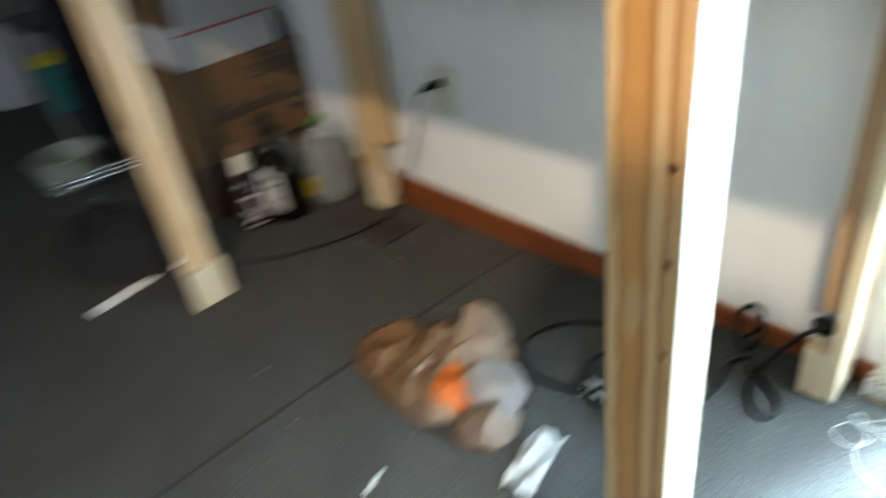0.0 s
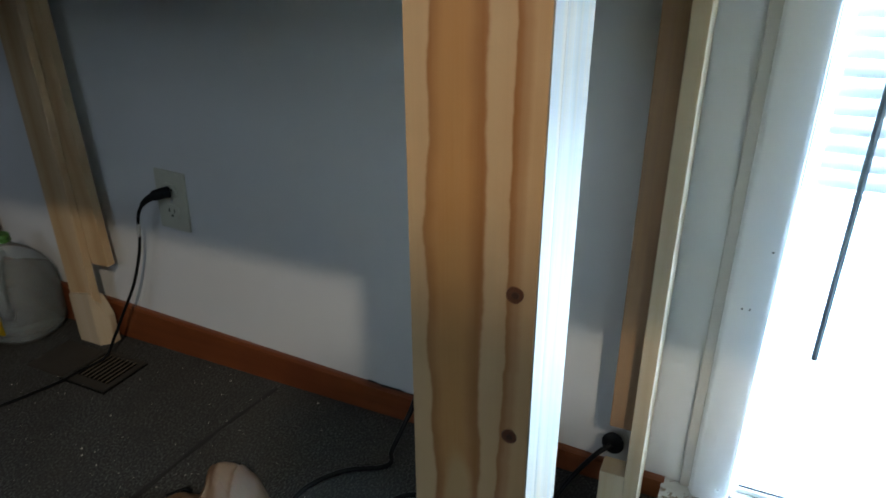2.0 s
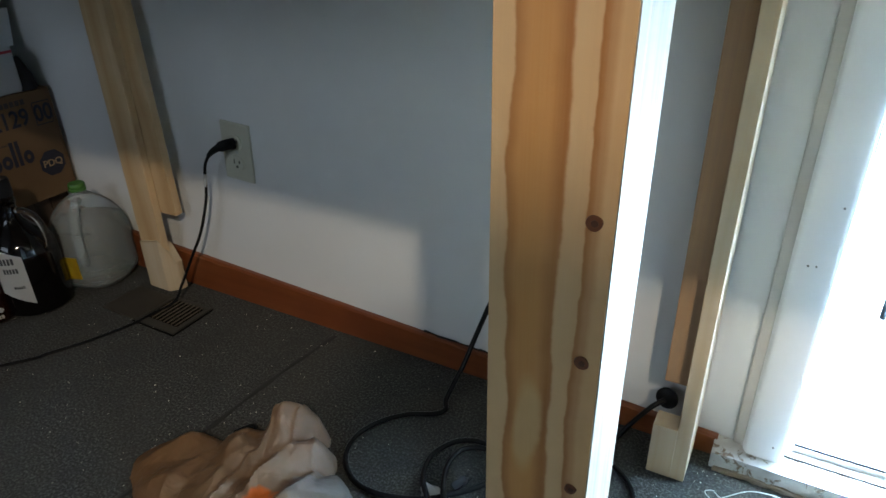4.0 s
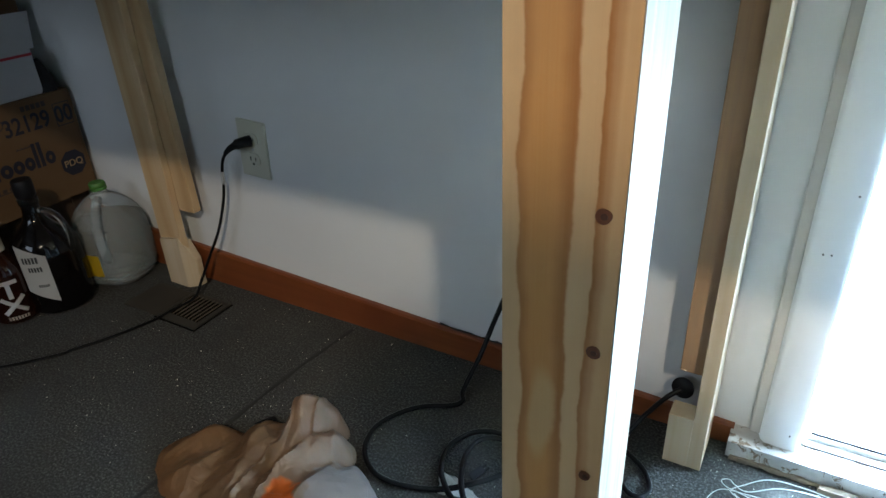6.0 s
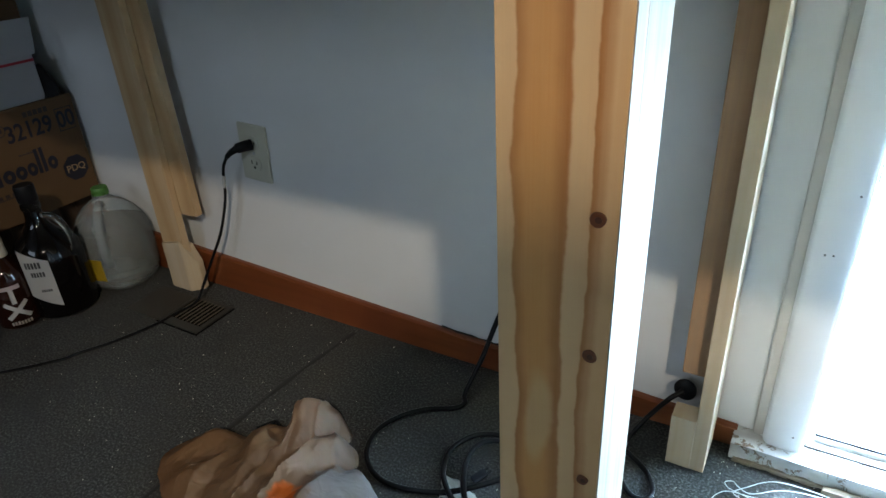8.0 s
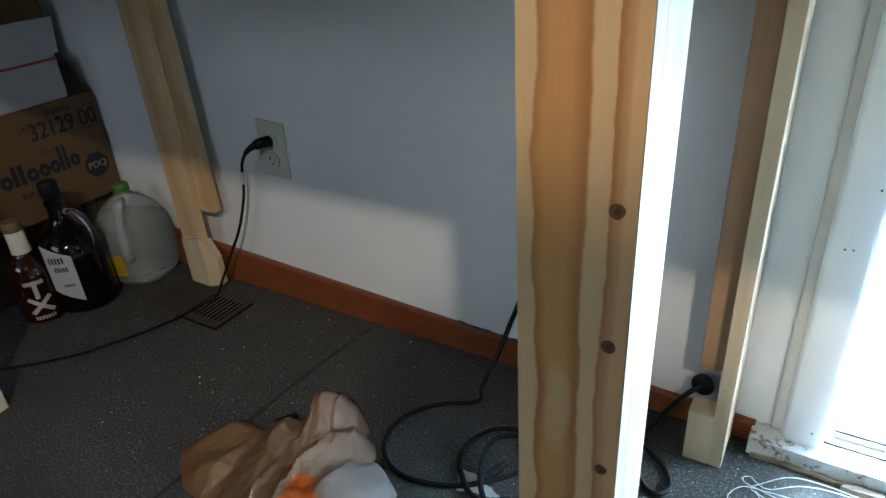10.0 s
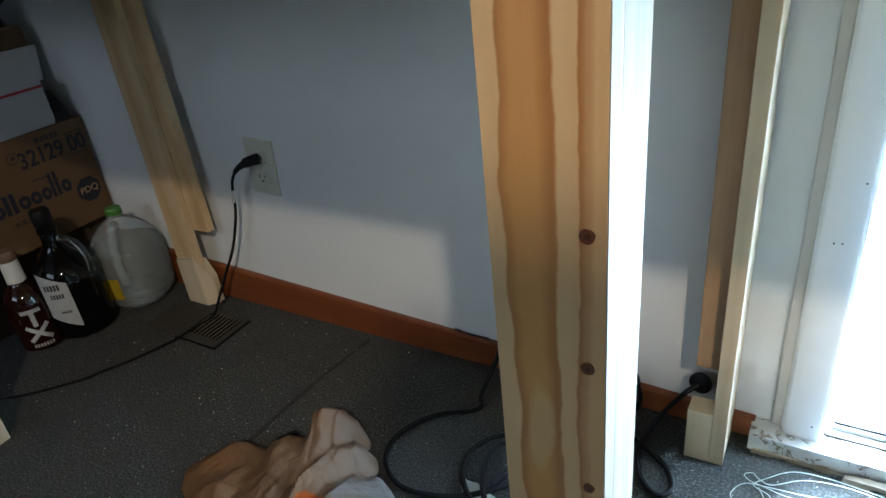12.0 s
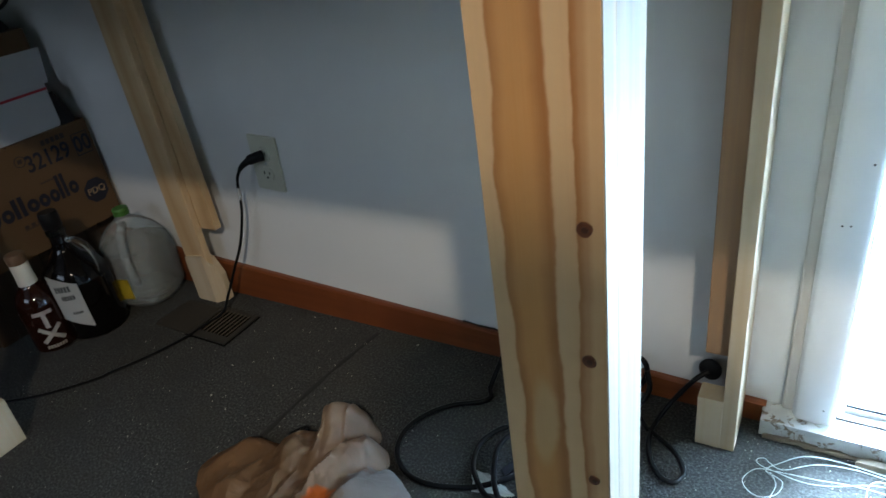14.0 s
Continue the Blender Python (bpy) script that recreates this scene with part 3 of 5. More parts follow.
def under(ob, p):
    ob.parent = p
    ob.matrix_parent_inverse = Matrix.Translation(p.location).inverted()
    return ob


def slat_mesh():
    b = bmesh.new()
    n, rows = 5, []
    for i in range(n):
        s = -1 + 2 * i / (n - 1)
        y, z = 0.0125 * s, 0.0018 * (1 - s * s)
        rows.append([(x, y, z) for x in (-0.44, 0.44)])
    top = [[b.verts.new(p) for p in r] for r in rows]
    low = [[b.verts.new((p[0], p[1], p[2] - 0.0006)) for p in r] for r in rows]
    for i in range(n - 1):
        b.faces.new((top[i][0], top[i][1], top[i + 1][1], top[i + 1][0]))
        b.faces.new((low[i][0], low[i + 1][0], low[i + 1][1], low[i][1]))
    b.faces.new((top[0][0], low[0][0], low[0][1], top[0][1]))
    b.faces.new((top[-1][0], top[-1][1], low[-1][1], low[-1][0]))
    return finish(b, "slat", SLAT, True)


SLAT_ME = slat_mesh()
under(part("head_rail", solid(1.03, 1.91, 0.012, 0.046, 1.985, 2.02, 0.003), VINYL), blind)
z = 1.96
rs = random.Random(5)
while z > 0.515:
    ob = new("slat", SLAT_ME)
    ob.matrix_world = pose(1.472, 0.030, z, 58 + rs.uniform(-2, 2), rs.uniform(-0.15, 0.15), 0)
    under(ob, blind)
    z -= 0.0212
under(part("bottom_bar", solid(1.032, 1.912, 0.024, 0.034, 0.494, 0.502, 0.002), SLAT_BAR), blind)
b = bmesh.new()
bmesh.ops.create_cone(b, segments=6, radius1=0.0042, radius2=0.0036, depth=1.66, cap_ends=True, matrix=Matrix.Translation((1.070, -0.030, 0.305 + 0.83)))
wand = under(part("tilt_wand", b, WAND), blind)
wand["label"] = "grey six-sided plastic tilt wand"
under(part("wand_hook", tube([(1.070, -0.030, 1.962), (1.070, -0.028, 1.985), (1.070, 0.0, 2.0), (1.070, 0.014, 2.0)], 0.0015, 6), CHROME), wand)

# window in the wall behind
win = tagged(new("window_1"), "plain white window in the back wall", "window", kind="structure")
for a in ((WX0, WX0 + 0.05, WZ0, WZ1), (WX1 - 0.05, WX1, WZ0, WZ1), (WX0 + 0.05, WX1 - 0.05, WZ0, WZ0 + 0.05), (WX0 + 0.05, WX1 - 0.05, WZ1 - 0.05, WZ1)):
    part("window_frame", solid(a[0], a[1], Y0 - 0.12, Y0 - 0.05, a[2], a[3], 0.003), VINYL, win)
gp = part("pane", solid(WX0 + 0.05, WX1 - 0.05, Y0 - 0.090, Y0 - 0.085, WZ0 + 0.05, WZ1 - 0.05), PANE, win)
gp.visible_shadow = False

# unseen ceiling lamp; its shade is invented to go with the narrowed cone
cl = thing("ceiling_light", "unseen warm ceiling lamp with an added white shade", "lamp", at=(LAMP.x, LAMP.y, ZC))
under(part("rose", lathe([(0, 0), (0.06, 0), (0.06, -0.012), (0.02, -0.02), (0.012, -0.05), (0, -0.05)], 32, at=(LAMP.x, LAMP.y, ZC)), VINYL, smooth=True), cl)
b = lathe([(0.062, -0.10), (0.066, -0.10), (0.050, 0.055), (0.020, 0.075), (0, 0.075), (0, 0.071), (0.018, 0.071), (0.046, 0.052), (0.062, -0.10)], 32)
bmesh.ops.transform(b, matrix=look(LAMP, Vector((1.0, -0.3, 0.3))) @ Matrix.Translation((0, 0, 0.03)), verts=b.verts)
under(part("shade", b, VINYL, None, "added lamp shade to suit the narrowed cone", True), cl)

# ---- the work table: legs of pine boards with notched blocks, and its top ----
ZT = 0.80
table = thing("work_table", "unfinished pine table with built-up notched legs against the wall", "table", at=(0.32, -0.32, 0))


def block(name, x0, x1, y0, y1, z0, z1, mat, parent, label="", bevel=0.0022):
    """A stick of wood whose own axes start at its low left corner, so that its grain runs along it."""
    ob = part(name, solid(0, x1 - x0, 0, y1 - y0, 0, z1 - z0, bevel), mat, None, label)
    ob.location = (x0, y0, z0)
    return under(ob, parent)


# near leg: a flat-sawn board in front, a square stick behind
near = block("leg", 0.8130, 0.8744, -0.5950, -0.5762, 0.0, ZT, PINE_N, table, "pine leg board with knots and amber grain", 0.0004)
under(part("edge_face", solid(0.87435, 0.8752, -0.5946, -0.5776, 0.0, ZT, 0.0003), PINE_SIDE_DIMMED, None, "sawn edge of the board, darkened against the door daylight"), table)
block("leg_stick", 0.8400, 0.8752, -0.5775, -0.5310, 0.172, ZT, PINE_SIDE_DIMMED, table, "", 0.0004)
block("leg_foot", 0.8380, 0.8750, -0.5760, -0.5390, 0.0, 0.092, PINE, table)
for kz, kx, kr in ((0.633, 0.8650, 0.0042), (0.5545, 0.8652, 0.0040), (0.4655, 0.8660, 0.0036)):
    b = bmesh.new()
    bmesh.ops.create_cone(b, segments=28, radius1=kr, radius2=kr * 0.93, depth=0.0012, cap_ends=True, matrix=pose(kx, -0.5952, kz, 90, 0, 0))
    for v in b.verts:
        a = math.atan2(v.co.z - kz, v.co.x - kx)
        v.co.x += 0.00015 * math.sin(3 * a + kz * 40)
        v.co.z += 0.0002 * math.cos(2 * a + kz * 30)
    kn = under(part("knot", b, KNOT, None, "round dark brown knot"), table)
    b = bmesh.new()
    bmesh.ops.create_cone(b, segments=20, radius1=kr * 0.45, radius2=kr * 0.4, depth=0.0012, cap_ends=True, matrix=pose(kx + 0.0004, -0.5955, kz, 90, 0, 0))
    part("knot_core", b, KNOT_CORE, kn)

# right back leg: a board on edge with an upper stick and a foot block
block("leg", 0.8748, 0.8945, -0.0905, -0.0040, 0.0, ZT, PINE_PALE, table, "", 0.0012)
block("leg_stick", 0.8420, 0.8745, -0.0640, -0.0280, 0.150, ZT, PINE_BROWN, table)
block("leg_foot", 0.8405, 0.8747, -0.0908, -0.0570, 0.0, 0.090, PINE_PALE, table, "", 0.0007)

# left back leg
block("leg", -0.2780, -0.2100, -0.0590, -0.0420, 0.0, ZT, PINE, table)
back_stick = block("leg_stick", -0.2150, -0.1660, -0.0415, -0.0230, 0.184, ZT - 0.003, PINE, table)
back_stick.rotation_euler.y = radians(-1.4)
b = bmesh.new()
plan = [(0.004, 0.0), (0.064, 0.0), (0.084, 0.020), (0.084, 0.036), (0.004, 0.036)]
tops = [0.112, 0.126, 0.108, 0.108, 0.118]
low = [b.verts.new((x, y, 0)) for x, y in plan]
mid = [b.verts.new((x, y, 0.068 if i in (2, 3) else h - 0.002)) for i, ((x, y), h) in enumerate(zip(plan, tops))]
top = [b.verts.new((x - (0.022 if i in (2, 3) else 0), y, h)) for i, ((x, y), h) in enumerate(zip(plan, tops))]
for p, q in ((low, mid), (mid, top)):
    for i in range(5):
        b.faces.new((p[i], p[(i + 1) % 5], q[(i + 1) % 5], q[i]))
b.faces.new(low[::-1])
b.faces.new(top)
bmesh.ops.bevel(b, geom=b.edges[:], offset=0.0014, segments=2, affect="EDGES")
ob = part("leg_foot", b, PINE_PALE, None, "pale foot block with a cut corner")
ob.location = (-0.2800, -0.0645, 0.0)
under(ob, table)

# left front leg, leaning in a little at its top
LEAN = radians(2.6)
for nm, a in (("leg", (-0.2700, -0.2510, -0.6000, -0.5300, 0.0, ZT)), ("leg_stick", (-0.2505, -0.2350, -0.5900, -0.5380, 0.172, ZT)), ("leg_foot", (-0.2505, -0.2300, -0.6050, -0.5200, 0.0, 0.095))):
    ob = block(nm, *a, PINE_PALE if nm == "leg_foot" else PINE, table)
    ob.rotation_euler.y = LEAN
    ob.location.x += math.tan(LEAN) * a[4]

# top boards
ty = -0.615
for i in range(6):
    block("top_board", -0.82, 1.78, ty, ty + 0.0985, ZT + 0.0005, ZT + 0.020, PINE, table)
    ty += 0.1005

# ---- outlet, plug and cords ----
plate = thing("wall_outlet", "beige duplex wall outlet with one black plug in it", "outlet", at=(0, -0.004, 0.341))
b = solid(-0.036, 0.036, -0.0055, 0.0, 0.283, 0.399, 0.0025)
under(part("cover_plate", b, PLATE), plate)
for zc in (0.3615, 0.3205):
    b = bmesh.new()
    bmesh.ops.create_cone(b, segments=28, radius1=0.0165, radius2=0.016, depth=0.003, cap_ends=True, matrix=pose(0, -0.0066, zc, 90))
    for v in b.verts:
        v.co.z = zc + max(-0.0135, min(0.0135, v.co.z - zc))
    rec = under(part("receptacle", b, PLATE), plate)
    for sx, h in ((-0.0063, 0.008), (0.0063, 0.0065)):
        under(part("slot", solid(sx - 0.0011, sx + 0.0011, -0.0086, -0.0078, zc + 0.002 - h / 2, zc + 0.002 + h / 2), SLOT), rec)
    b = bmesh.new()
    bmesh.ops.create_cone(b, segments=12, radius1=0.0026, radius2=0.0026, depth=0.0008, cap_ends=True, matrix=pose(0, -0.0083, zc - 0.008, 90))
    under(part("ground_slot", b, SLOT), rec)
b = bmesh.new()
bmesh.ops.create_cone(b, segments=12, radius1=0.003, radius2=0.0026, depth=0.0014, cap_ends=True, matrix=pose(0, -0.0062, 0.341, 90))
under(part("screw", b, CLEAR_TAG), plate)
plate.location.x += 0.005
plate.rotation_euler.y = radians(3.0)

cord = thing("power_cord", "thin black power cord plugged into the wall outlet", "power cord", at=(-0.20, -0.05, 0))
b = tube([(0.006, -0.009, 0.3600), (0.000, -0.020, 0.3600), (-0.013, -0.028, 0.3560)], 0.0110, 14, 6, taper=0.0100)
tube([(-0.013, -0.028, 0.3560), (-0.026, -0.034, 0.348), (-0.037, -0.037, 0.338)], 0.0075, 12, 6, bm=b, taper=0.0045)
under(part("plug", b, BLACK_RUBBER, None, "moulded black rubber plug", True), cord)
b = tube([(-0.037, -0.037, 0.338), (-0.049, -0.038, 0.320), (-0.058, -0.036, 0.298), (-0.064, -0.036, 0.262), (-0.075, -0.037, 0.225), (-0.101, -0.042, 0.160), (-0.130, -0.055, 0.100),
          (-0.150, -0.075, 0.045), (-0.158, -0.10, 0.010), (-0.170, -0.150, 0.0052), (-0.176, -0.195, 0.005), (-0.204, -0.275, 0.005), (-0.236, -0.335, 0.005), (-0.251, -0.366, 0.005),
          (-0.330, -0.450, 0.005), (-0.45, -0.52, 0.005), (-0.62, -0.56, 0.005), (-0.9, -0.50, 0.005), (-1.2, -0.62, 0.005)], 0.0031, 8, 8)
under(part("cable", b, CORD, None, "", True), cord)
b = tube([(-0.0585, -0.036, 0.297), (-0.0605, -0.036, 0.285), (-0.0630, -0.036, 0.270)], 0.0037, 8, 4)
under(part("cord_tag", b, CLEAR_TAG, None, "pale grey tape round the cord", True), cord)

heavy = thing("extension_cord", "thick black coiled extension cord with a round wall plug", "extension cord", at=(0.70, -0.15, 0))
b = lathe([(0, 0.004), (0.006, 0.004), (0.013, 0.0028), (0.0168, 0.0), (0.0162, -0.003), (0.008, -0.004), (0, -0.004)], 32)
bmesh.ops.transform(b, matrix=pose(0.8460, -0.032, 0.0945, 78, 0, -8), verts=b.verts)
under(part("round_plug", b, BLACK_RUBBER, None, "flat round black plug on the wall", True), heavy)
b = tube([(0.8445, -0.036, 0.094), (0.828, -0.048, 0.082), (0.804, -0.056, 0.046), (0.786, -0.074, 0.018), (0.779, -0.098, 0.008), (0.782, -0.128, 0.005), (0.796, -0.162, 0.005), (0.815, -0.181, 0.005),
          (0.833, -0.180, 0.005), (0.839, -0.160, 0.005), (0.823, -0.131, 0.006), (0.792, -0.108, 0.006), (0.770, -0.095, 0.006), (0.752, -0.075, 0.006), (0.735, -0.10, 0.006), (0.742, -0.16, 0.006), (0.735, -0.23, 0.006), (0.690, -0.285, 0.006), (0.640, -0.300, 0.006)], 0.0040, 10, 9)
under(part("cable", b, CORD, None, "", True), heavy)
b = tube([(0.735, -0.036, 0.020), (0.752, -0.030, 0.050), (0.748, -0.028, 0.078), (0.728, -0.028, 0.082), (0.716, -0.030, 0.055), (0.722, -0.040, 0.018), (0.745, -0.055, 0.010), (0.760, -0.042, 0.035), (0.754, -0.034, 0.066)], 0.0046, 10, 9)
under(part("coil", b, CORD, None, "", True), heavy)

loose = thing("loose_cord", "black cord running down the wall and coiled on carpet", "power cord", at=(0.55, -0.22, 0))
b = tube([(0.575, -0.018, 0.30), (0.558, -0.018, 0.20), (0.543, -0.020, 0.155), (0.529, -0.030, 0.11), (0.519, -0.058, 0.062), (0.511, -0.086, 0.030), (0.508, -0.106, 0.012), (0.515, -0.121, 0.006),
          (0.503, -0.138, 0.005), (0.462, -0.162, 0.005), (0.432, -0.198, 0.005), (0.418, -0.242, 0.005), (0.431, -0.287, 0.005), (0.468, -0.317, 0.005), (0.512, -0.321, 0.005), (0.569, -0.303, 0.005),
          (0.606, -0.276, 0.006), (0.645, -0.232, 0.009), (0.640, -0.182, 0.009), (0.605, -0.163, 0.008), (0.573, -0.173, 0.007), (0.556, -0.194, 0.007), (0.546, -0.222, 0.006), (0.552, -0.255, 0.006),
          (0.570, -0.284, 0.009), (0.604, -0.310, 0.008), (0.652, -0.306, 0.010), (0.678, -0.260, 0.012), (0.660, -0.205, 0.014), (0.620, -0.180, 0.015), (0.588, -0.194, 0.015), (0.580, -0.226, 0.013), (0.590, -0.262, 0.013), (0.612, -0.300, 0.014), (0.640, -0.325, 0.006), (0.668, -0.35, 0.006)], 0.0044, 10, 9)
under(part("cable", b, CORD, None, "", True), loose)
for ex, ey, ez, rz in ((0.612, -0.255, 0.012, 60), (0.640, -0.305, 0.010, 35)):
    b = solid(-0.012, 0.012, -0.006, 0.006, -0.0045, 0.0045, 0.002)
    solid(0.012, 0.019, -0.004, -0.0028, -0.0025, 0.0025, bm=b)
    solid(0.012, 0.019, 0.0028, 0.004, -0.0025, 0.0025, bm=b)
    ob = part("plug_end", b, PLUG_GREY, None, "smoky grey plug end")
    ob.matrix_world = pose(ex, ey, ez, 10, -12, rz)
    under(ob, loose)

# ---- floor vent ----
vent = thing("floor_vent", "small brown metal floor register in the carpet", "floor vent", at=(-0.13, -0.13, 0))
VX0, VX1, VY0, VY1 = -0.188, -0.074, -0.178, -0.074
under(part("side_plate", solid(-0.292, -0.1890, -0.178, -0.080, 0.0, 0.0035, 0.0012), VENT_STAIN, None, "dull stained end plate"), vent)
b = solid(VX0, VX1, VY0, VY0 + 0.020, 0.0, 0.004, 0.0012)
solid(VX0, VX1, VY1 - 0.010, VY1, 0.0, 0.004, 0.0012, bm=b)
solid(VX0, VX0 + 0.008, VY0 + 0.020, VY1 - 0.010, 0.0, 0.004, 0.0012, bm=b)
solid(VX1 - 0.012, VX1, VY0 + 0.020, VY1 - 0.010, 0.0, 0.004, 0.0012, bm=b)
under(part("frame", b, VENT_METAL), vent)
under(part("backing", solid(VX0 + 0.005, VX1 - 0.005, VY0 + 0.005, VY1 - 0.005, 0.0, 0.0012), VENT_DARK), vent)
# black strips on two sides paint the register's shadow outline
edge_shadow = solid(VX0 - 0.003, VX1 + 0.004, VY0 - 0.004, VY0 - 0.0002, 0.0, 0.0014)
solid(VX1 + 0.0002, VX1 + 0.004, VY0 - 0.0002, VY1, 0.0, 0.0014, bm=edge_shadow)
under(part("edge_shadow", edge_shadow, VENT_DARK, None, "dark strips painting the shadow along the register's edge"), vent)
SL = finish(solid(-0.0016, 0.0016, -0.0378, 0.0378, -0.0004, 0.0004, 0.0002, 1), "slat", VENT_SLAT)
for i in range(8):
    ob = new("slat", SL)
    ob.matrix_world = pose(VX0 + 0.0165 + i * 0.0112, (VY0 + VY1) / 2 + 0.007, 0.0036, 0, 14, 0)
    under(ob, vent)

# ---- boxes in the corner beside the table ----
FX = -0.512


def on_face(y, z, out=0.0006, fx=FX):
    """A pose on a box side that faces +x, with writing running towards the wall."""
    return pose(fx + out, y, z, 90, 0, 90)


def box_shell(parent, mat, x0, x1, y0, y1, z0, z1, wall=0.005):
    """An upright carton: four sides and a bottom of thick board, its top shut by two flaps."""
    for a in ((x0, x1, y0, y0 + wall), (x0, x1, y1 - wall, y1), (x0, x0 + wall, y0 + wall, y1 - wall), (x1 - wall, x1, y0 + wall, y1 - wall)):
        under(part("side_panel", solid(*a, z0, z1, 0.0008), mat), parent)
    under(part("bottom_panel", solid(x0 + wall, x1 - wall, y0 + wall, y1 - wall, z0, z0 + wall), mat), parent)


crate = thing("wooden_crate", "low dark wooden crate under the printed cardboard box", "crate", at=(-0.74, -0.20, 0))
for k in range(9):
    y = -0.372 + 0.0385 * k
    under(part("slat", solid(-0.580, -0.570, y, y + 0.0365, 0.002, 0.168, 0.001), CRATE), crate)
    under(part("slat", solid(-0.920, -0.910, y, y + 0.0365, 0.002, 0.168, 0.001), CRATE), crate)
for y in (-0.3845, -0.0245):
    under(part("side_panel", solid(-0.9095, -0.5805, y, y + 0.0115, 0.002, 0.168, 0.001), CRATE), crate)
under(part("bottom_panel", solid(-0.909, -0.581, -0.372, -0.026, 0.002, 0.012, 0.001), CRATE), crate)

carton = thing("cardboard_box", "brown printed cardboard box standing on a wooden crate", "box", at=(-0.70, -0.20, 0.178))
box_shell(carton, CARD, -0.90, FX, -0.385, -0.012, 0.178, 0.414)
for a, c in ((-0.385, -0.2005), (-0.1965, -0.012)):
    under(part("flap", solid(-0.90, FX - 0.001, a, c, 0.4135, 0.4178, 0.001), CARD), carton)
under(lettering("print_number", "32129 00", 0.051, INK, on_face(-0.098, 0.366), None, squeeze=0.82, bold=0.018), carton)
for y0, y1 in ((-0.060, -0.021),):
    b = solid(FX, FX + 0.0007, y0, y1, 0.3915, 0.3930)
    solid(FX, FX + 0.0007, y0, y1, 0.3420, 0.3435, bm=b)
    solid(FX, FX + 0.0007, y0, y0 + 0.0012, 0.342, 0.393, bm=b)
    solid(FX, FX + 0.0007, y1 - 0.0012, y1, 0.342, 0.393, bm=b)
    under(part("print_frame", b, INK), carton)
for i in range(5):
    under(part("print_bar", solid(FX, FX + 0.0007, -0.128 + i * 0.0115, -0.1195 + i * 0.0115, 0.394, 0.405), INK_FADED), carton)
b = lathe([(0.0105, 0), (0.0125, 0), (0.0125, 0.0007), (0.0105, 0.0007), (0.0105, 0)], 24)
bmesh.ops.transform(b, matrix=on_face(-0.185, 0.380, 0), verts=b.verts)
under(part("print_ring", b, INK_FADED), carton)
under(part("print_bar", solid(FX, FX + 0.0007, -0.190, -0.180, 0.376, 0.385), INK_FADED), carton)
# the large mark across the face: a row of rounded shapes, tall and short
y = -0.300
for i, (h, w) in enumerate(((0.052, 0.030), (0.030, 0.026), (0.045, 0.013), (0.045, 0.013), (0.030, 0.026), (0.030, 0.024), (0.030, 0.022), (0.056, 0.010), (0.056, 0.010), (0.030, 0.022))):
    b = bmesh.new()
    if w > 0.02:
        b = lathe([(0.17, -0.5), (0.5, -0.5), (0.5, 0.5), (0.17, 0.5), (0.17, -0.5)], 24)
        bmesh.ops.transform(b, matrix=on_face(y + w / 2, 0.268 + h / 2, 0.0003) @ Matrix.Diagonal((w, h, 0.0007, 1)), verts=b.verts)
    else:
        solid(FX, FX + 0.0007, y, y + w * 0.8, 0.268, 0.268 + h, 0.0003, bm=b)
    under(part("print_mark", b, INK), carton)
    y += w + 0.0018
b = lathe([(0, 0), (0.0305, 0), (0.0305, 0.0007), (0, 0.0007)], 8)
bmesh.ops.transform(b, matrix=on_face(-0.052, 0.254, 0) @ pose(0, 0, 0, 0, 0, 22.5), verts=b.verts)
badge = under(part("print_badge", b, INK), carton)
under(lettering("print_badge_text", "PDQ", 0.022, CARD_PRINT, on_face(-0.052, 0.254, 0.0010), None), badge)
for y0, y1, z0, z1 in ((-0.235, -0.175, 0.238, 0.249), (-0.165, -0.13, 0.318, 0.322), (-0.20, -0.155, 0.205, 0.222)):
    b = solid(FX, FX + 0.0006, y0, y1, z0, z0 + 0.002)
    for k in range(4):
        q = y0 + (y1 - y0) * k / 4
        solid(FX, FX + 0.0006, q, q + (y1 - y0) * 0.15, z0 + 0.003, z1, bm=b)
    under(part("print_bar", b, INK_FADED), carton)

postal = thing("white_carton", "white open carton with a red stripe and raised flap", "box", at=(-0.66, -0.17, 0.418))
PX = -0.520
box_shell(postal, CARTON, -0.78, PX, -0.330, -0.062, 0.4185, 0.515, 0.003)
under(part("stripe", solid(PX, PX + 0.0006, -0.330, -0.0615, 0.500, 0.5055), RED, None, "thin red printed stripe"), postal)
b = solid(-0.0015, 0.0015, -0.134, 0.134, 0.0, 0.078, 0.0008)
fl = part("flap", b, CARTON, None, "raised carton flap")
fl.matrix_world = pose(PX - 0.001, -0.187, 0.514, 0, 14, 0)
under(fl, postal)
upper = thing("brown_carton", "brown cardboard carton stacked on the white carton", "box", at=(-0.66, -0.18, 0.5155))
box_shell(upper, CARD, -0.775, -0.560, -0.322, -0.036, 0.5155, 0.622)
under(part("flap", solid(-0.775, -0.561, -0.322, -0.036, 0.622, 0.626, 0.001), CARD), upper)

# the stack stands a little back from the jug
for ob in (carton, postal, upper):
    ob.location += Vector((-0.028, 0.003, -0.008))


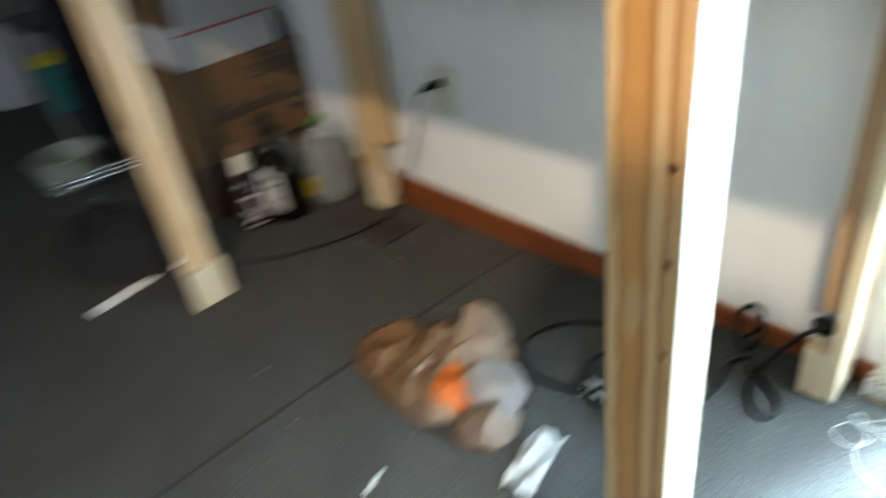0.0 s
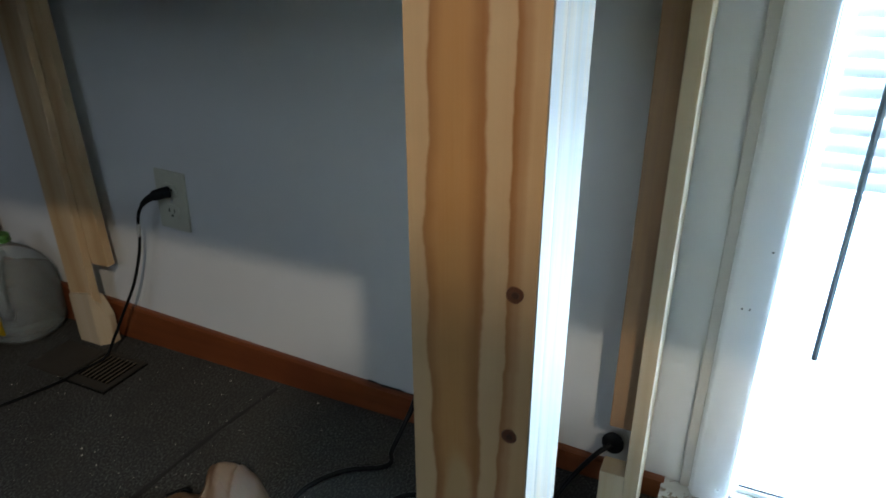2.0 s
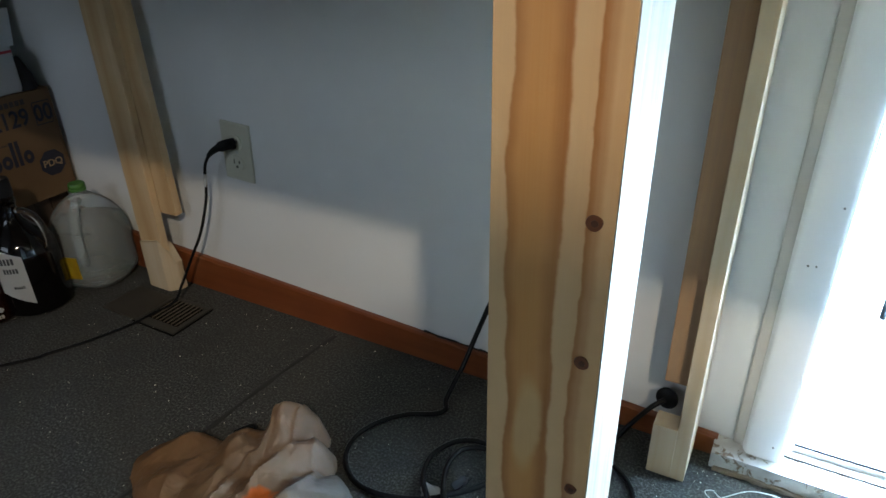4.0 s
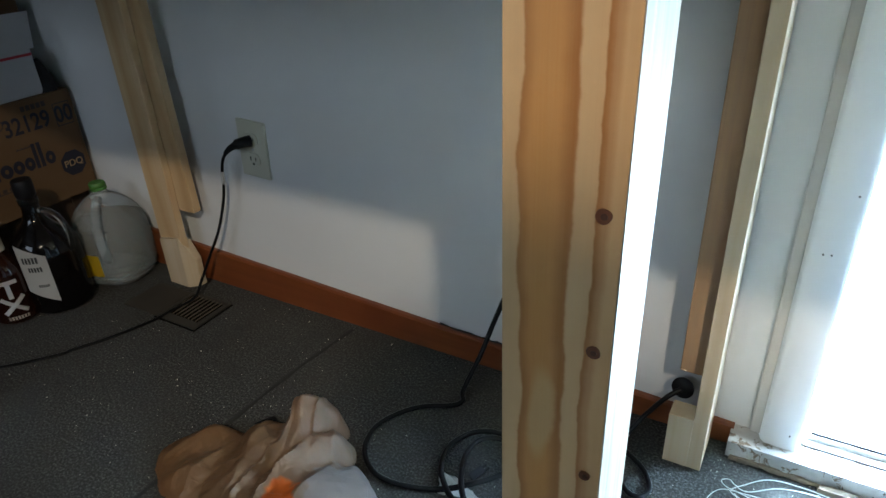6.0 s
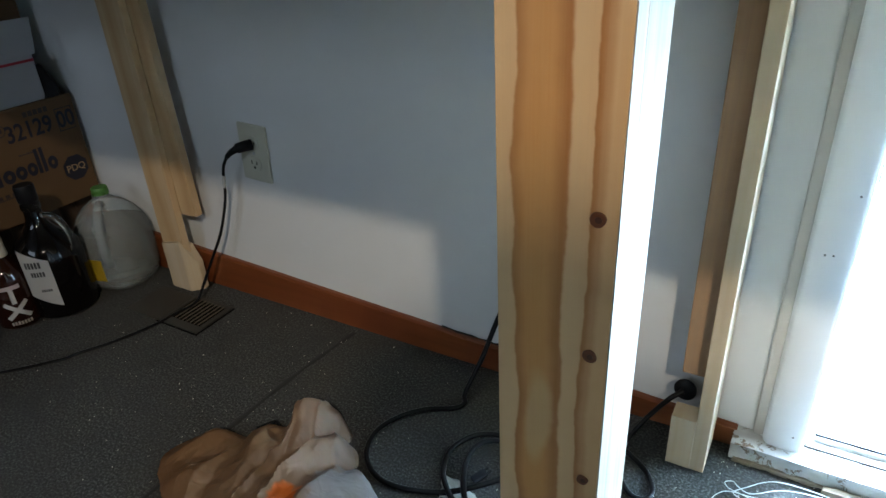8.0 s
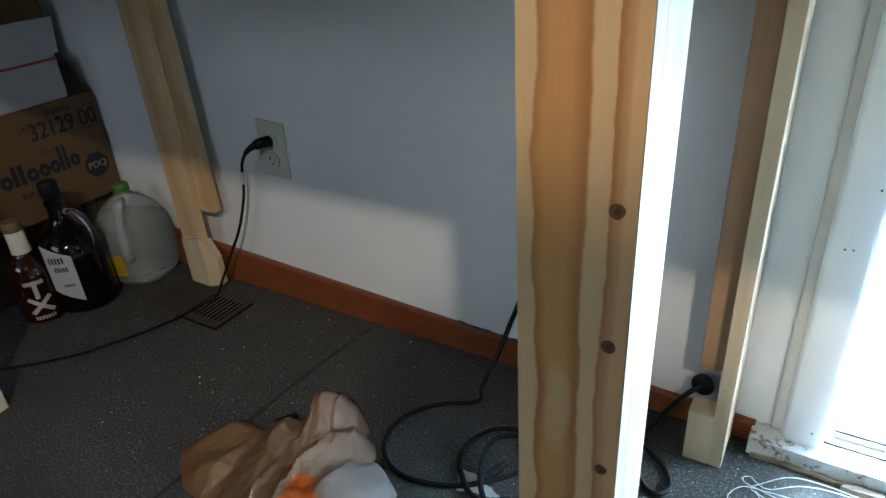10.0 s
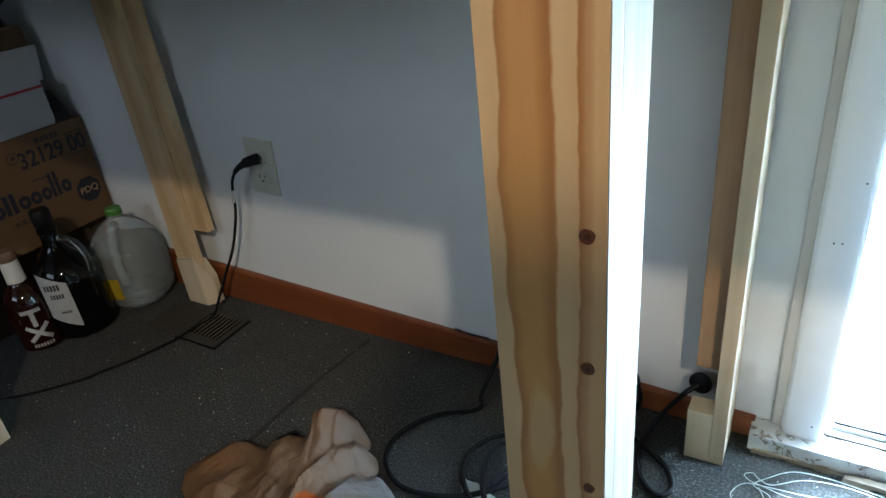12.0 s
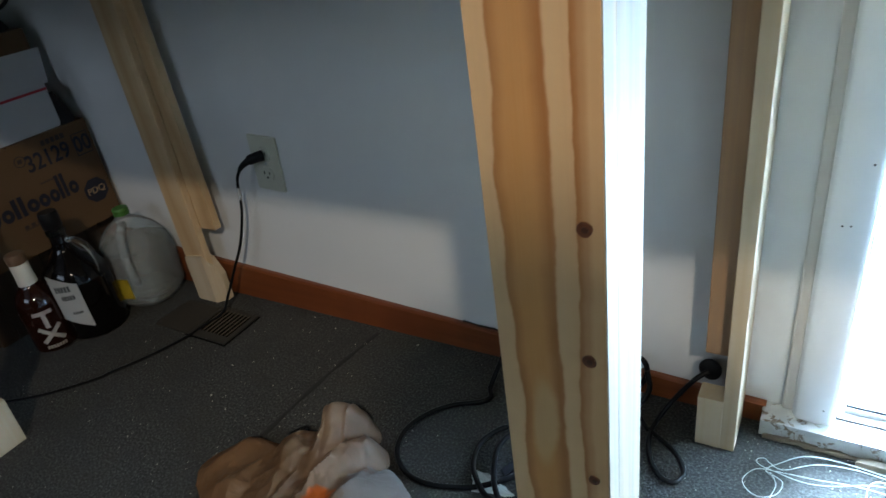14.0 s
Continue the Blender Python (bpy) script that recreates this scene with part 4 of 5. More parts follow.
def heap(name, label, category, cx, cy, z0, rx, ry, h, mat, seed, lumps=0.35, seg=44, rings=16):
    """A soft heap of cloth: a folded dome with an uneven foot."""
    b, grid = bmesh.new(), []
    for j in range(rings + 1):
        q = j / rings
        row = []
        for i in range(seg):
            a = 2 * math.pi * i / seg
            e = 1 + 0.22 * noise.noise((math.cos(a) * 1.3 + seed, math.sin(a) * 1.3, seed))
            r = q * e
            fold = noise.ridged_multi_fractal((math.cos(a) * r * 2.2 + seed, math.sin(a) * r * 2.2, seed * 0.7), 0.9, 2.1, 4, 1.0, 2.0)
            z = h * max(0.0, (1 - q ** 2.4)) * (1 - lumps + lumps * 0.55 * fold)
            row.append(b.verts.new((cx + rx * r * math.cos(a), cy + ry * r * math.sin(a), z0 + max(z, 0.001))))
        grid.append(row)
    for j in range(rings):
        for i in range(seg):
            k = (i + 1) % seg
            b.faces.new((grid[j][i], grid[j][k], grid[j + 1][k], grid[j + 1][i]))
    bmesh.ops.remove_doubles(b, verts=grid[0], dist=0.002)
    b.faces.new(grid[-1][::-1])
    ob = new(name, finish(b, name, mat, True))
    return tagged(ob, label, category)


heap("plastic_wrap", "crumpled dark green plastic wrap behind the white carton", "plastic wrap", -0.655, -0.030, 0.4105, 0.055, 0.022, 0.15, WRAP, 6.7)
heap("black_cloth", "crumpled black cloth stuffed beside the white carton", "cloth", -0.585, -0.042, 0.4105, 0.045, 0.030, 0.075, BLACK_CLOTH, 2.3)
garment = heap("black_cloth", "black garment heaped on the brown carton", "cloth", -0.685, -0.150, 0.6185, 0.110, 0.112, 0.13, BLACK_CLOTH, 4.4)
part("strap", tube([(-0.62, -0.125, 0.660), (-0.590, -0.060, 0.665), (-0.583, -0.035, 0.700), (-0.600, -0.060, 0.750), (-0.645, -0.120, 0.735)], 0.004, 8, 8), BLACK_CLOTH, garment, "thin black cord loop", True)
sack = heap("dark_bag", "slumped dark cloth bag lying on the carpet", "bag", -0.70, -0.60, 0.001, 0.24, 0.14, 0.12, BLACK_CLOTH, 5.1)
part("strap", tube([(-0.78, -0.58, 0.07), (-0.73, -0.60, 0.135), (-0.66, -0.60, 0.138), (-0.61, -0.58, 0.075)], 0.006, 8, 6), BLACK_CLOTH, sack, "narrow dark carrying strap", True)

# hanging dark garment seen behind the front leg
CX, CY = -1.30, -0.29
b, grid = bmesh.new(), []
for j in range(22):
    zz = 0.10 + 0.87 * j / 21
    row = []
    for i in range(28):
        s = -1 + 2 * i / 27
        yy = CY + 0.125 * s * (1 - 0.2 * j / 21)
        xx = CX + 0.022 * math.sin(s * 9 + j * 0.08) + 0.02 * noise.noise((s * 3, j * 0.2, 4.0))
        row.append(b.verts.new((xx, yy, zz)))
    grid.append(row)
for j in range(21):
    for i in range(27):
        b.faces.new((grid[j][i], grid[j][i + 1], grid[j + 1][i + 1], grid[j + 1][i]))
bmesh.ops.solidify(b, geom=b.faces[:], thickness=0.02)
drape = tagged(new("draped_coat", finish(b, "draped_coat", NAVY_CLOTH, True)), "dark navy coat hanging down over a chair", "coat")
part("sleeve", tube([(CX + 0.020, CY - 0.10, 0.90), (CX + 0.045, CY - 0.115, 0.70), (CX + 0.050, CY - 0.105, 0.48), (CX + 0.046, CY - 0.110, 0.34)], 0.034, 14, 7, taper=0.026), NAVY_CLOTH, drape, "", True)
chair = thing("folding_chair", "folding chair of chrome rods under a dark coat", "chair", at=(CX - 0.1, CY, 0))
for yy in (CY - 0.16, CY + 0.16):
    under(part("leg", tube([(CX - 0.30, yy, 0.005), (CX - 0.16, yy, 0.45), (CX - 0.035, yy, 0.97)], 0.009, 10, 6), CHROME), chair)
    under(part("leg", tube([(CX - 0.05, yy + 0.012, 0.005), (CX - 0.22, yy + 0.012, 0.22), (CX - 0.36, yy + 0.012, 0.45)], 0.009, 10, 6), CHROME), chair)
under(part("crossbar", tube([(CX - 0.035, CY - 0.16, 0.965), (CX - 0.035, CY, 0.972), (CX - 0.035, CY + 0.16, 0.965)], 0.009, 10, 6), CHROME), chair)
under(part("crossbar", tube([(CX - 0.10, CY - 0.16, 0.070), (CX - 0.10, CY, 0.070), (CX - 0.10, CY + 0.16, 0.070)], 0.008, 10, 6), CHROME), chair)
under(part("seat", solid(CX - 0.38, CX - 0.06, CY - 0.15, CY + 0.15, 0.45, 0.475, 0.01), NAVY_CLOTH), chair)

tub = thing("plastic_tub", "pale green plastic storage tub on the carpet", "tub", at=(-1.26, -0.52, 0))
b = lathe([(0, 0.004), (0.090, 0.004), (0.095, 0.010), (0.112, 0.105), (0.112, 0.112), (0.106, 0.112), (0.090, 0.015), (0, 0.012)], 40, 0.85, at=(-1.26, -0.52, 0))
under(part("body", b, GREY_PLASTIC, smooth=True), tub)
b = lathe([(0.113, 0.108), (0.119, 0.108), (0.120, 0.114), (0.113, 0.116), (0.113, 0.108)], 40, 0.85, at=(-1.26, -0.52, 0))
under(part("rim", b, GREY_PLASTIC, smooth=True), tub)
rack = thing("wire_rack", "low chrome wire rack lying on the carpet", "rack", at=(-1.17, -0.45, 0))
for k in range(3):
    under(part("rod", tube([(-1.20 + 0.04 * k, -0.60, 0.05), (-1.17 + 0.04 * k, -0.47, 0.05), (-1.14 + 0.04 * k, -0.34, 0.05)], 0.006, 8, 5), CHROME), rack)
for yy in (-0.58, -0.36):
    under(part("rail", tube([(-1.22, yy, 0.007), (-1.20, yy, 0.044), (-1.08, yy, 0.044), (-1.06, yy, 0.007)], 0.005, 8, 5), CHROME), rack)

bucket = thing("storage_bin", "teal plastic bin with a yellow lid standing on the floor", "bin", at=(-2.14, -0.20, 0))
b = lathe([(0, 0.003), (0.095, 0.003), (0.115, 0.20), (0.121, 0.20), (0.121, 0.212), (0.11, 0.212), (0.09, 0.02), (0, 0.016)], 36, at=(-2.14, -0.20, 0))
under(part("body", b, TEAL, smooth=True), bucket)
under(part("lid", lathe([(0, 0.235), (0.10, 0.232), (0.125, 0.222), (0.125, 0.210), (0.121, 0.2125), (0, 0.2125)], 36, at=(-2.14, -0.20, 0)), YPLASTIC, None, "bright yellow plastic lid", True), bucket)
ps = heap("plastic_sheeting", "heap of pale clear plastic sheeting on the floor", "plastic sheet", -2.56, -0.26, 0.001, 0.16, 0.20, 0.36, CARTON, 8.2)
strip = tagged(new("wood_strip", finish(solid(-0.13, 0.13, -0.017, 0.017, 0.0, 0.006, 0.001), "wood_strip", PAPER)), "pale painted wooden strip lying on the carpet", "wood strip")
strip.matrix_world = pose(-0.461, -0.636, 0.0005, 0, 0, 98.5)

# ---- bottles ----
JX, JY, JT = -0.415, -0.084, radians(17)
jug = thing("water_jug", "milky plastic gallon jug of water with a green cap", "jug", at=(JX, JY, 0))


def jug_r(a, z, top=0.15):
    """How far the squarish jug stands out at an angle, against a round one."""
    k = max(0.0, min(1.0, (0.215 - z) / 0.08))
    c, s = abs(math.cos(a - JT)), abs(math.sin(a - JT))
    sq = 1 / (c ** 2.7 + s ** 2.7) ** (1 / 2.7)
    return 1 + (sq - 1) * k


def jug_form(profile, seg=64):
    b = lathe(profile, seg, at=(JX, JY, 0))
    for v in b.verts:
        d = Vector((v.co.x - JX, v.co.y - JY))
        if d.length > 0.022:
            f = jug_r(math.atan2(d.y, d.x), v.co.z)
            v.co.x, v.co.y = JX + d.x * f, JY + d.y * f
    return b


b = jug_form([(0, 0.002), (0.062, 0.002), (0.070, 0.005), (0.075, 0.014), (0.0795, 0.03), (0.0805, 0.05), (0.0810, 0.065), (0.0810, 0.115), (0.0795, 0.138), (0.074, 0.160), (0.063, 0.183), (0.046, 0.202), (0.028, 0.214), (0.0185, 0.221), (0.0170, 0.226), (0.0170, 0.234), (0.0145, 0.234), (0.0145, 0.224), (0, 0.223)])
under(part("body", b, JUG_PLASTIC, None, "milky translucent plastic body", True), jug)
b = jug_form([(0, 0.006), (0.058, 0.006), (0.0750, 0.02), (0.0775, 0.06), (0.0775, 0.115), (0.0765, 0.135), (0.0735, 0.146), (0, 0.146)])
under(part("water", b, JUG_WATER, None, "clear water filling most of the jug", True), jug)
b = lathe([(0, 0.2345), (0.0175, 0.2345), (0.0185, 0.236), (0.0185, 0.2435), (0.0165, 0.246), (0, 0.246)], 30, at=(JX, JY, 0))
lathe([(0.0172, 0.229), (0.0190, 0.229), (0.0190, 0.2345), (0.0172, 0.2345)], 30, bm=b, at=(JX, JY, 0))
under(part("cap", b, GREEN, None, "bright green screw cap", True), jug)
ha = radians(-48)
hx, hy = math.cos(ha), math.sin(ha)
b = tube([(JX + hx * r, JY + hy * r, z) for r, z in ((0.026, 0.212), (0.050, 0.209), (0.074, 0.190), (0.089, 0.160), (0.093, 0.125), (0.090, 0.095), (0.082, 0.080))], 0.0105, 12, 8)
under(part("handle", b, JUG_PLASTIC, None, "", True), jug)
b, grid = bmesh.new(), []
for i in range(9):
    a = radians(-88 + 26 * i / 8)
    rr_ = 0.0822 * jug_r(a, 0.07)
    grid.append([b.verts.new((JX + rr_ * math.cos(a), JY + rr_ * math.sin(a), z)) for z in (0.036, 0.068, 0.092)])
for p, r_ in zip(grid, grid[1:]):
    for k in range(2):
        b.faces.new((p[k], r_[k], r_[k + 1], p[k + 1]))
bmesh.ops.solidify(b, geom=b.faces[:], thickness=0.0006)
under(part("label", b, YELLOW, None, "torn yellow paper label", True), jug)
jug.scale = (0.94, 0.94, 0.94)


def patch(cx, cy, r, a0, a1, z0, z1, n=14, thick=0.0005, skew=0.0):
    """A label bent round an upright bottle."""
    b, grid = bmesh.new(), []
    for i in range(n + 1):
        a = radians(a0 + (a1 - a0) * i / n)
        dz = skew * (i / n - 0.5)
        grid.append([b.verts.new((cx + r * math.cos(a), cy + r * math.sin(a), z + dz)) for z in (z0, (z0 + z1) / 2, z1)])
    for p, q in zip(grid, grid[1:]):
        for k in range(2):
            b.faces.new((p[k], q[k], q[k + 1], p[k + 1]))
    bmesh.ops.solidify(b, geom=b.faces[:], thickness=thick)
    return b


big = thing("black_bottle", "large dark glass liquor bottle with a white label", "bottle", at=(-0.432, -0.226, 0))
BX, BY = -0.432, -0.226
b = lathe([(0, 0.003), (0.056, 0.003), (0.065, 0.008), (0.067, 0.02), (0.067, 0.130), (0.064, 0.150), (0.051, 0.172), (0.032, 0.190), (0.021, 0.205), (0.0175, 0.220), (0.0165, 0.248), (0.0165, 0.252), (0, 0.252)], 44, at=(BX, BY, 0))
under(part("body", b, DARK_GLASS, None, "dark glossy glass body", True), big)
b = lathe([(0.0185, 0.236), (0.0195, 0.238), (0.0195, 0.246), (0.0185, 0.248)], 30, at=(BX, BY, 0))
under(part("neck_ring", b, CLEAR, None, "clear glass neck ring", True), big)
b = lathe([(0, 0.253), (0.0185, 0.253), (0.0195, 0.256), (0.0195, 0.285), (0.0175, 0.289), (0, 0.289)], 30, at=(BX, BY, 0))
under(part("cap", b, BLACK_RUBBER, None, "black screw cap", True), big)
ha = radians(18)
hx, hy = math.cos(ha), math.sin(ha)
b = tube([(BX + hx * r, BY + hy * r, z) for r, z in ((0.020, 0.222), (0.040, 0.222), (0.060, 0.210), (0.072, 0.182), (0.072, 0.150), (0.065, 0.135))], 0.0065, 10, 8)
under(part("handle", b, CLEAR, None, "clear glass loop handle", True), big)
lab = under(part("label", patch(BX, BY, 0.0676, -78, -30, 0.050, 0.158, skew=-0.030), LABEL, None, "white torn paper label", True), big)
for z0, z1, a0, a1 in ((0.130, 0.144, -70, -42), (0.110, 0.121, -64, -40), (0.074, 0.080, -56, -38)):
    for k in range(5):
        p = a0 + (a1 - a0) * k / 5
        under(part("label_print", patch(BX, BY, 0.0682, p, p + (a1 - a0) * 0.14, z0, z1, 3), LABEL_INK), lab)

tx = thing("whiskey_bottle", "brown whiskey bottle with a cream neck seal and white print", "bottle", at=(-0.462, -0.308, 0))
TX_, TY = -0.462, -0.308
b = lathe([(0, 0.004), (0.036, 0.003), (0.0425, 0.007), (0.0435, 0.014), (0.0435, 0.105), (0.0415, 0.122), (0.034, 0.138), (0.022, 0.150), (0.0165, 0.158), (0.0155, 0.178), (0, 0.178)], 40, at=(TX_, TY, 0))
under(part("body", b, BROWN_GLASS, None, "glossy brown glass full of whiskey", True), tx)
b = lathe([(0.0165, 0.158), (0.0190, 0.159), (0.0180, 0.178), (0.0178, 0.203), (0.0165, 0.207), (0, 0.207)], 30, at=(TX_, TY, 0))
under(part("neck_seal", b, CREAM, None, "cream wrapped neck seal", True), tx)
b = lathe([(0, 0.2075), (0.0180, 0.2075), (0.0190, 0.210), (0.0190, 0.226), (0.0175, 0.229), (0, 0.229)], 30, at=(TX_, TY, 0))
under(part("stopper", b, CORK, None, "dark cork-brown stopper", True), tx)


def bent_bar(cx, cy, r, a0, z0, a1, z1, w, n=8):
    """A printed bar on a bottle from one angle and height to another."""
    b, grid = bmesh.new(), []
    du, dz = radians(a1 - a0) * r, z1 - z0
    ln = math.hypot(du, dz)
    nu, nz = -dz / ln * w / 2, du / ln * w / 2
    for i in range(n + 1):
        t = i / n
        row = []
        for s in (-1, 1):
            a = radians(a0 + (a1 - a0) * t) + s * nu / r
            row.append(b.verts.new((cx + r * math.cos(a), cy + r * math.sin(a), z0 + dz * t + s * nz)))
        grid.append(row)
    for p, q in zip(grid, grid[1:]):
        b.faces.new((p[0], p[1], q[1], q[0]))
    bmesh.ops.solidify(b, geom=b.faces[:], thickness=0.0006)
    return b


for a0, z0, a1, z1, w in ((-52, 0.101, -2, 0.101, 0.009), (-27, 0.101, -27, 0.064, 0.009), (-54, 0.066, 2, 0.030, 0.009), (-54, 0.030, 2, 0.066, 0.009)):
    under(part("print_mark", bent_bar(TX_, TY, 0.0442, a0, z0, a1, z1, w), LABEL), tx)
for k in range(7):
    p = -52 + k * 7.6
    under(part("print_bar", patch(TX_, TY, 0.0441, p, p + 5.4, 0.0145, 0.0225, 2), CREAM), tx)

# ---- plastic bag ----


def bag_height(x, y):
    """Height of the crumpled bag over the floor, 0 outside it: soft lobes, with folds that run down from the gathered top."""
    wx = 0.010 * noise.noise((x * 13, y * 13, 1.7)) + 0.004 * noise.noise((x * 34, y * 34, 7.7))
    wy = 0.010 * noise.noise((x * 13, y * 13, 5.2)) + 0.004 * noise.noise((x * 34, y * 34, 2.7))
    hs = []
    for cx, cy, rx, ry, hh, p, q in BAG_LOBES:
        d = math.hypot((x + wx - cx) / rx, (y + wy - cy) / ry)
        if d < 1:
            hs.append(hh * (1 - d ** p) ** q)
    if not hs:
        return 0.0
    h = sum(v ** 6 for v in hs) ** (1 / 6)
    # thin film buckles into flat panels that meet in straight creases
    k = min(h, 0.028) / 0.028
    bend = 0.5 * noise.noise((x * 9, y * 9, 3.0))
    for turn, wide, deep in BAG_CREASES:
        u = (x * math.cos(turn) + y * math.sin(turn)) / wide + bend
        h += k * deep * (abs(u % 2 - 1) - 0.5)
    # long folds that run down from the gathered top and spread
    a, d = math.atan2(x - 0.335, -(y + 0.13)), math.hypot(x - 0.335, y + 0.13)
    fold = 1 - abs(noise.noise((a * 5.5 + 0.6 * noise.noise((x * 9, y * 9, 3.0)), d * 4.0, 4.0))) * 3.6
    h += min(h, 0.022) * 0.36 * (max(0.0, fold) ** 1.6 - 0.2)
    fine = 1 - abs(noise.noise((x * 34 - y * 22, y * 30 + x * 16, 5.0))) * 3.2
    h += min(h, 0.008) * 0.12 * max(0.0, fine) ** 2
    # the puffed end of the bag is dented
    dent = math.hypot((x - 0.462) / 0.030, (y + 0.372) / 0.022)
    h -= min(h, 0.02) * 0.5 * math.exp(-dent * dent)
    return max(0.0, h)


# direction, half width and depth of the creases
BAG_CREASES = ((0.25, 0.048, 0.010), (1.15, 0.060, 0.007), (2.20, 0.043, 0.008), (-0.30, 0.030, 0.004))
# centre, reach and height of each lobe, and how it falls off
BAG_LOBES = ((0.246, -0.425, 0.098, 0.080, 0.028, 2.6, 1.0), (0.345, -0.316, 0.046, 0.068, 0.090, 1.45, 0.9), (0.385, -0.380, 0.064, 0.074, 0.060, 1.7, 0.95),
             (0.448, -0.400, 0.070, 0.072, 0.058, 2.6, 1.0), (0.350, -0.445, 0.13, 0.085, 0.042, 2.2, 1.0), (0.312, -0.370, 0.060, 0.062, 0.052, 2.2, 1.0), (0.398, -0.345, 0.046, 0.056, 0.054, 2.4, 1.0), (0.492, -0.456, 0.056, 0.062, 0.034, 2.4, 1.0))
grid, NX, NY = {}, 250, 210
for i in range(NX + 1):
    for j in range(NY + 1):
        x, y = 0.11 + 0.47 * i / NX, -0.57 + 0.39 * j / NY
        h = bag_height(x, y)
        if h > 0.0015:
            sway = 0.25 * h
            grid[i, j] = Vector((x - sway * 0.2 + 0.006 * noise.noise((x * 40, y * 40, 9.0)), y + sway * 0.2, 0.0012 + h))
bag = thing("plastic_bag", "crumpled tan plastic shopping bag with orange print on carpet", "bag", at=(0.34, -0.40, 0))
pieces = {"body": bmesh.new(), "lining": bmesh.new(), "print": bmesh.new()}
own = {k: {} for k in pieces}
edge = {k for k in grid if any((k[0] + a, k[1] + c) not in grid for a, c in ((1, 0), (-1, 0), (0, 1), (0, -1)))}
for i in range(NX):
    for j in range(NY):
        ks = [(i, j), (i + 1, j), (i + 1, j + 1), (i, j + 1)]
        if all(k in grid for k in ks):
            c = sum((grid[k] for k in ks), Vector()) / 4
            w = 0.03 * noise.noise((c.x * 30, c.y * 30, 2.0))
            which = "print" if (c - Vector((0.415, -0.445, c.z))).length + w < 0.038 else "lining" if (c - Vector((0.47, -0.40, c.z))).length + w < 0.075 else "body"
            vs = []
            for k in ks:
                if k not in own[which]:
                    p = grid[k].copy()
                    if k in edge:
                        p.z = 0.001
                    own[which][k] = pieces[which].verts.new(p)
                vs.append(own[which][k])
            pieces[which].faces.new(vs)
under(part("body", pieces["body"], BAG, None, "thin tan crumpled plastic", True), bag)
under(part("lining", pieces["lining"], BAG, None, "pale inner side of the bag", True), bag)
under(part("print", pieces["print"], BAG, None, "orange printed patch", True), bag)

# dark strap end that lies under the bag
st = tagged(new("strap", finish(tube([(0.235, -0.325, 0.004), (0.255, -0.300, 0.006), (0.272, -0.312, 0.005), (0.29, -0.30, 0.010), (0.31, -0.275, 0.016)], 0.003, 8, 6), "strap", BLACK_RUBBER, True)), "thin black strap end under the plastic bag", "strap")

# ---- paper scraps, white wires, crumbs ----


def crumple(name, label, category, pts, mat, lift, seed):
    """A creased scrap of paper over four floor corners."""
    b, n, rows = bmesh.new(), 12, []
    p00, p10, p11, p01 = [Vector((*p, 0)) for p in pts]
    for i in range(n + 1):
        row = []
        for j in range(n + 1):
            u, v = i / n, j / n
            p = (p00 * (1 - u) + p10 * u) * (1 - v) + (p01 * (1 - u) + p11 * u) * v
            c = abs(noise.noise((u * 2.1 + seed, v * 2.1, seed))) + 0.5 * abs(noise.noise((u * 5 + seed, v * 5, seed + 2)))
            row.append(b.verts.new((p.x + 0.004 * noise.noise((u * 4, v * 4, seed)), p.y + 0.004 * noise.noise((u * 4, v * 4, seed + 5)), 0.0015 + lift * c)))
        rows.append(row)
    for i in range(n):
        for j in range(n):
            b.faces.new((rows[i][j], rows[i + 1][j], rows[i + 1][j + 1], rows[i][j + 1]))
    bmesh.ops.solidify(b, geom=b.faces[:], thickness=0.0004)
    return tagged(new(name, finish(b, name, mat)), label, category, group="paper scraps on the carpet")


crumple("paper_scrap", "crumpled sheet of white paper lying on the carpet", "paper", [(0.565, -0.425), (0.618, -0.410), (0.640, -0.520), (0.590, -0.535)], PAPER, 0.030, 1.4)
crumple("paper_scrap", "small white paper tag lying under the black cord", "paper", [(0.556, -0.268), (0.598, -0.272), (0.640, -0.292), (0.574, -0.306)], PAPER, 0.005, 6.2)
crumple("paper_scrap", "thin torn strip of white paper on the carpet", "paper", [(0.420, -0.635), (0.428, -0.632), (0.442, -0.668), (0.434, -0.671)], PAPER, 0.003, 3.1)

